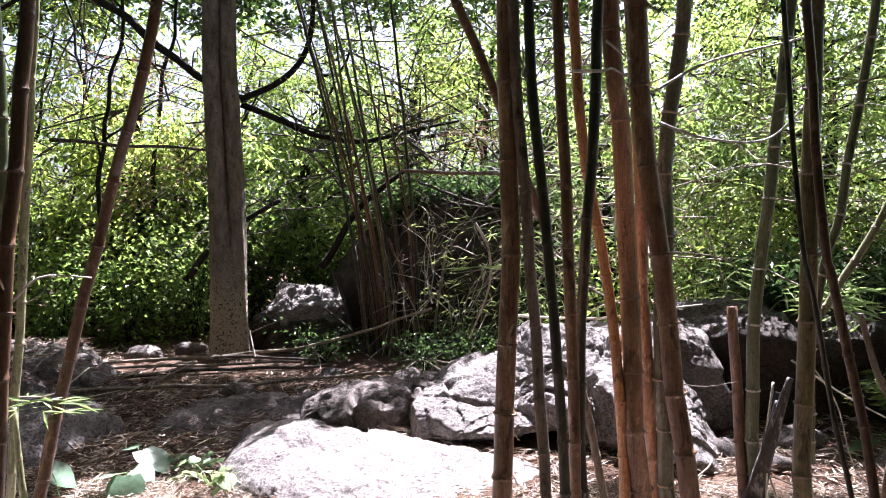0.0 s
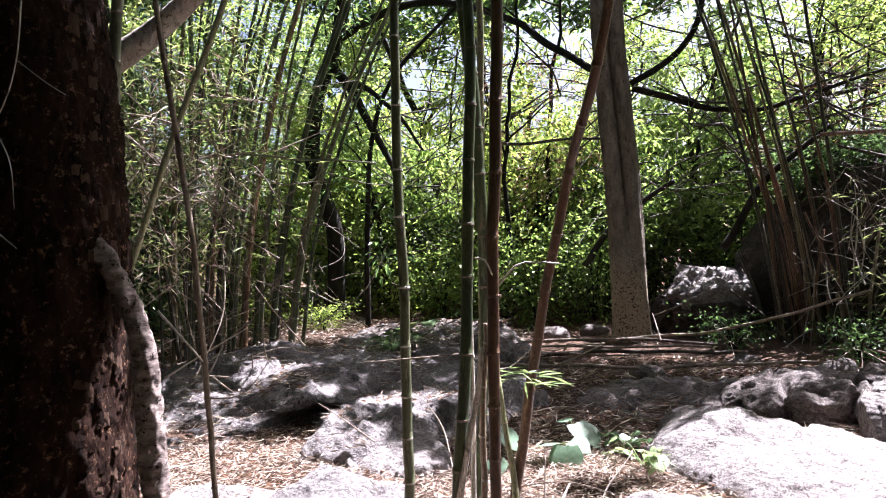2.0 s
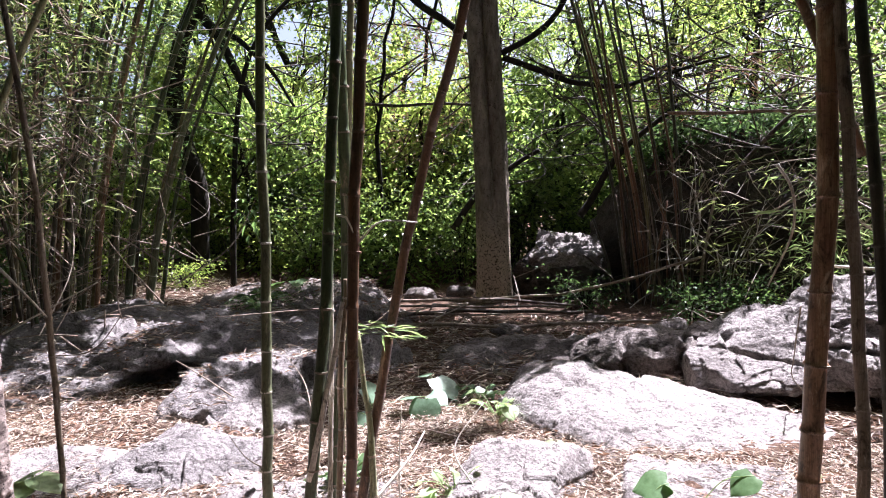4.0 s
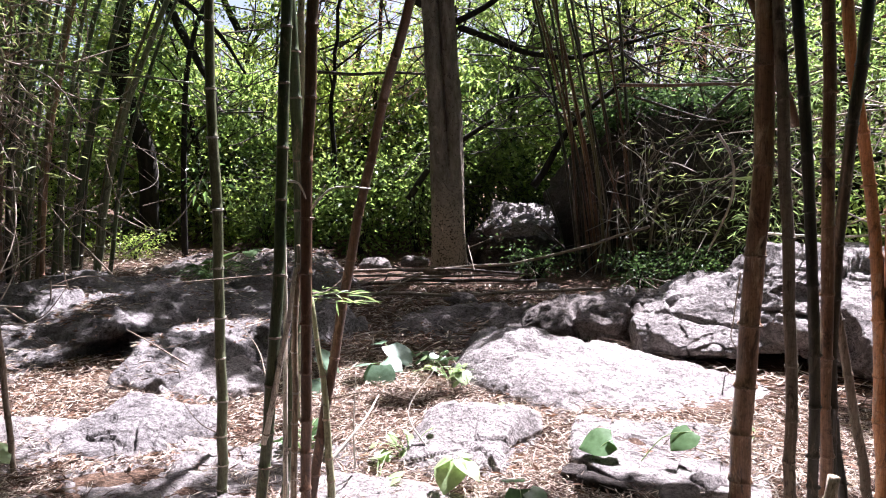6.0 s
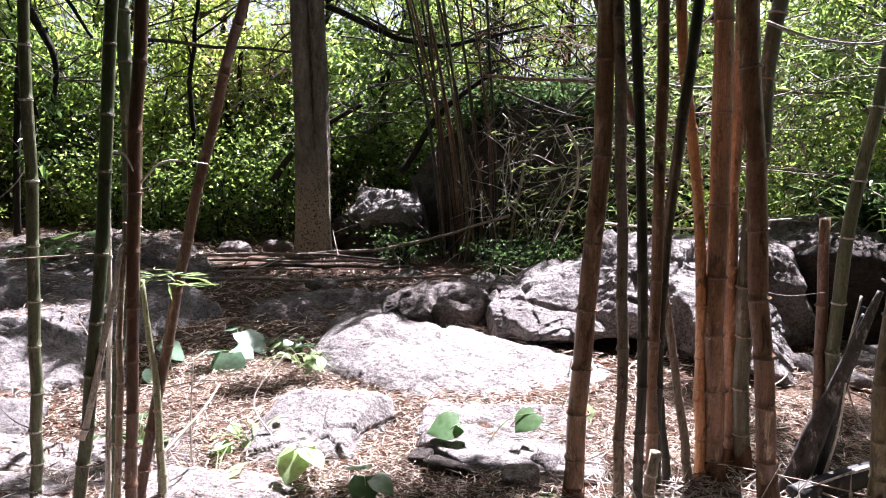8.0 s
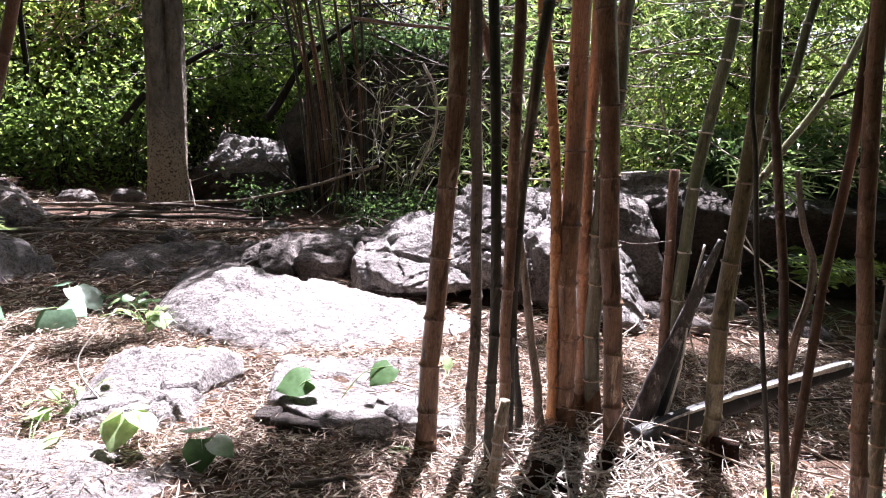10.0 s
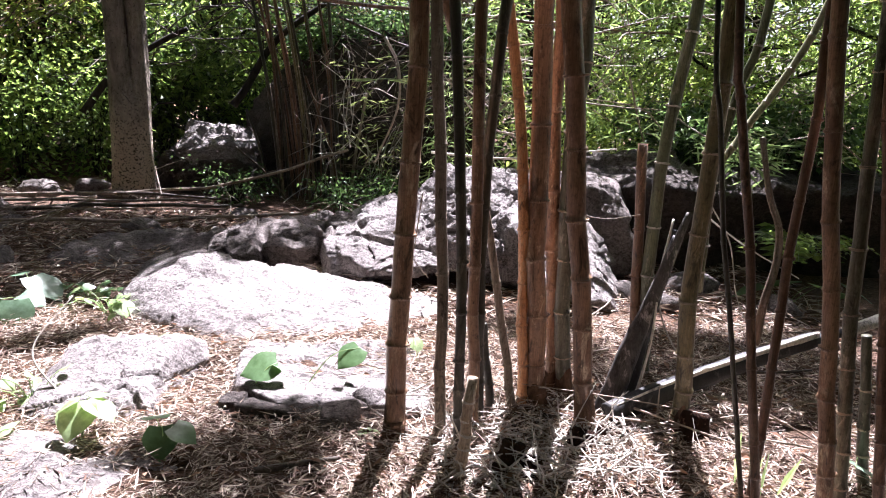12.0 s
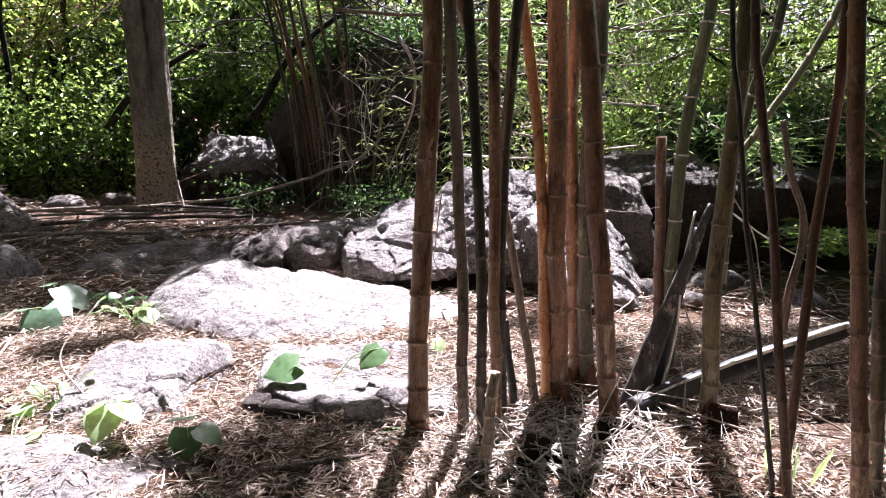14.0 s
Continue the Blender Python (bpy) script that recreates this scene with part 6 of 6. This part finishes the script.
seedling("yellow-green plant by a thin pole", (-3.45, 2.38), [(0.20, -0.15, 0.15, 190, 15, 0.192, 0), (0.22, -0.15, 0.15, 0, 15, 0.171, 0), (0.22, -0.18, 0.14, -80, 20, 0.150, 0)], LEAF_LIME)
seedling("low dark plant on the shaded slab", (-3.81, 4.39), [(-0.22, 0.06, 0.12, 180, 20, 0.245, 0), (-0.03, 0.13, 0.14, 20, 20, 0.280, 0), (0.01, -0.00, 0.12, -80, 30, 0.245, 0), (0.26, 0.06, 0.12, 10, 15, 0.210, 0)], LEAF_DARK)
seedling("low dark plant before the shrubs", (-4.99, 7.23), [(-0.27, 0.18, 0.26, 180, 20, 0.482, 0), (-0.08, 0.30, 0.28, 0, 20, 0.482, 0), (0.28, -0.03, 0.16, -60, 30, 0.429, 0)], LEAF_DARK)


wrg = np.random.default_rng(29)
for lb, x, y, n, reach, m in (("small leafy weed at the slab's edge", -1.42, 4.22, 22, 0.20, LEAF_LIME), ("small leafy weed in shaded litter", -1.62, 4.48, 20, 0.22, LEAF_MID), ("small leafy weed beside a green culm", -1.88, 2.95, 22, 0.18, LEAF_MID),
                              ("small leafy weed in sunny litter", -1.30, 3.00, 14, 0.16, LEAF_LIME), ("low weed under a split slab", 0.55, 5.95, 26, 0.28, LEAF_LIME), ("low weed beside fallen poles", -0.35, 6.35, 22, 0.26, LEAF_MID)):
    seedling(lb, (x, y), [(wrg.normal() * reach * 0.5, wrg.normal() * reach * 0.5, wrg.uniform(0.04, 0.16), wrg.uniform(0, 360), wrg.uniform(0, 40), wrg.uniform(0.035, 0.075), wrg.normal() * 15) for _ in range(n)], m)
grass = tagged(new("grass_tuft"), "few upright green grass blades in litter", "grass")
grass.location = (1.52, 2.25, height(1.52, 2.25))
leaves("blades", wrg.normal(size=(7, 3)) * (0.04, 0.03, 0.0), wrg.normal(size=(7, 3)) * (0.25, 0.2, 0.0) + np.array((0, 0, 1.0)), wrg.uniform(0.12, 0.30, 7), 0.022, LEAF_LIME, grass, "", 12, 0.15, 0.1)

sprig = tagged(new("bamboo_sprig"), "small yellow-green bamboo sprig on a culm", "bamboo leaves")
sprig.location = (-1.42, 2.38, 0.95)
tube("twig", [(-0.12, -0.1, 0.0), (0.0, 0.0, 0.03), (0.16, 0.06, 0.01)], 0.003, 0.0015, LEAF_LIME, sprig, sides=5, step=0.03)
srng = np.random.default_rng(3)
sp_pos = np.stack([srng.uniform(-0.14, 0.17, 26), srng.uniform(-0.06, 0.06, 26), srng.uniform(-0.01, 0.04, 26)], 1)
leaves("leaves", sp_pos, srng.normal(size=(26, 3)) * (1, 0.6, 0.15) + np.array((0.5, 0, 0)), srng.uniform(0.06, 0.13, 26), 0.011, LEAF_LIME, sprig, "", 3, 0.15, 0.05)


blade = tagged(new("bamboo_sprig"), "few long yellow-green bamboo leaves on a culm", "bamboo leaves")
blade.location = (0.22, 2.73, 1.42)
tube("twig", [(0.02, 0.0, 0.0), (-0.04, 0.02, 0.015), (-0.12, 0.03, 0.01)], 0.002, 0.001, LEAF_LIME, blade, sides=5, step=0.03)
leaves("leaves", [(-0.12, 0.03, 0.01), (-0.10, 0.03, 0.01), (-0.03, 0.02, 0.015), (0.02, 0.0, 0.01), (-0.06, 0.02, 0.01)], [(-1, 0.1, -0.05), (-1, -0.2, -0.1), (1, -0.1, 0.1), (1, -0.2, 0.05), (0.9, 0.3, 0.0)], np.array([0.14, 0.1, 0.17, 0.16, 0.15]), 0.016, LEAF_LIME, blade, "", 4, 0.15, 0.03)


def fern(base, n, length, seed, label, material=LEAF_DARK, wide=0.28):
    rg = np.random.default_rng(seed)
    th = tagged(new("fern"), label, "fern")
    th.location = base
    for k in range(n):
        a = k * 2.4 + rg.normal() * 0.3
        ln = length * rg.uniform(0.7, 1.1)
        d = Vector((math.cos(a), math.sin(a), 0))
        pth = spline([(0, 0, 0), d * ln * 0.45 + UP * ln * 0.45, d * ln + UP * ln * 0.2], 0.05)
        tube("frond_stem", pth[::3] + [pth[-1]], 0.004, 0.001, LEAF_LIME, th, sides=5, step=0.06)
        pos, dirs, lens = [], [], []
        side = d.cross(UP)
        for i, p in enumerate(pth[1:]):
            u = i / len(pth)
            for s in (-1, 1):
                pos.append(tuple(p))
                dirs.append(tuple(side * s + d * 0.45))
                lens.append(ln * 0.32 * (1 - 0.8 * u))
        leaves("frond", pos, dirs, np.array(lens), np.array(lens) * wide, material, th, "", seed + k, 0.1, 0.15)
    return th


fern((3.45, 5.15, 0.26), 11, 0.50, 5, "green fern in the shade of a dark boulder", LEAF, 0.42)
fern((3.80, 5.25, 0.24), 7, 0.42, 15, "green fern under an overhanging boulder", LEAF_BRIGHT, 0.42)
fern((-4.62, 6.05, 0.30), 13, 0.42, 7, "dark fern on a shaded slab", LEAF_DARK, 0.42)

# ---- litter ----
def fallen_on(ob, n, material, length, width, seed, label):
    """Dry leaves lying on the upper faces of a stone."""
    rg = np.random.default_rng(seed)
    faces = [f for f in ob.data.polygons if f.normal.z > 0.72]
    m = ob.matrix_world
    pos, dirs = [], []
    while len(pos) < n:
        f = faces[int(rg.integers(len(faces)))]
        p = m @ f.center
        if p.z < height(p.x, p.y) or noise.noise(Vector((p.x * 1.8, p.y * 1.8, seed))) < 0.0:
            continue
        a = rg.uniform(0, 6.283)
        pos.append(tuple(p + Vector((0, 0, 0.006 + abs(rg.normal()) * 0.008))))
        dirs.append((math.cos(a), math.sin(a), rg.normal() * 0.15))
    k = len(pos)
    lit = leaves("leaf_litter", pos, dirs, rg.uniform(*length, k), rg.uniform(*width, k), material, None, "", seed, 0.3, 0.0)
    return tagged(lit, label, "leaf litter", kind="stuff")


for k, ob in enumerate(flats):
    fallen_on(ob, 260, STRAW, (0.02, 0.09), (0.003, 0.009), 180 + k, "straw lying on a flat pale stone")
fallen_on(left_slab, 1900, STRAW, (0.04, 0.13), (0.005, 0.014), 86, "dry straw caught on the grey slab")
fallen_on(left_slab, 300, LEAF_DRY, (0.03, 0.08), (0.012, 0.03), 87, "brown leaves fallen on the grey slab")

fallen_on(low_slab, 2600, STRAW, (0.05, 0.15), (0.006, 0.016), 88, "dry straw lying on the shaded slab")
fallen_on(low_slab, 500, LEAF_DRY, (0.03, 0.08), (0.012, 0.03), 89, "brown leaves fallen on the shaded slab")

ROCK_SPOTS = [(-0.40, 4.42, 1.05, 0.5), (-1.05, 3.22, 0.24, 0.24), (0.9, 5.4, 1.1, 0.5), (-4.35, 4.85, 1.6, 0.8), (-2.88, 2.75, 0.28, 0.25), (-0.10, 3.15, 0.4, 0.26)] + [(x, y, w * 0.36, d * 0.36) for x, y, w, d in FLATS]


def litter(label, n, lo, hi, length, width, material, seed, lift=0.02, thin=0.15):
    """Loose dry strips and leaves strewn over the ground."""
    rg = np.random.default_rng(seed)
    pos, dirs = [], []
    while len(pos) < n:
        x, y = rg.uniform(lo[0], hi[0]), rg.uniform(lo[1], hi[1])
        if noise.noise(Vector((x * 2.2, y * 2.2, seed % 3))) < rg.uniform(-0.65, 0.3):
            continue
        if any(((x - a) / c) ** 2 + ((y - b) / d) ** 2 < 1 for a, b, c, d in ROCK_SPOTS) and rg.random() > thin * 0.3:
            continue
        pos.append((x, y, height(x, y) + 0.008 + abs(rg.normal()) * lift))
        a = rg.uniform(0, 6.283)
        dirs.append((math.cos(a), math.sin(a), rg.normal() * 0.22))
    k = len(pos)
    ob = leaves("leaf_litter", pos, dirs, rg.uniform(*length, k), rg.uniform(*width, k), material, None, "", seed, 0.3, 0.0)
    return tagged(ob, label, "leaf litter", kind="stuff")


litter("dry bamboo straw strewn over the soil", 85000, (-2.2, 1.7), (3.0, 4.2), (0.02, 0.10), (0.003, 0.009), STRAW, 81)
litter("dry bamboo straw strewn over the soil", 36000, (-5.2, 1.7), (-1.6, 4.6), (0.02, 0.10), (0.003, 0.010), STRAW, 82)
litter("dry straw and leaves in the shade", 16000, (-4.2, 4.2), (3.6, 7.4), (0.06, 0.18), (0.006, 0.02), STRAW, 83)
litter("dry straw and leaves under the thicket", 12000, (-9.0, 4.6), (-3.8, 8.6), (0.06, 0.18), (0.006, 0.02), STRAW, 90)
litter("fallen brown leaves among straw", 9000, (-5.0, 1.8), (3.4, 7.4), (0.03, 0.08), (0.010, 0.026), LEAF_DRY, 84)
litter("dry leaves and straw on the path behind", 12000, (-5.5, -4.0), (4.5, 1.8), (0.05, 0.18), (0.008, 0.02), STRAW, 85)
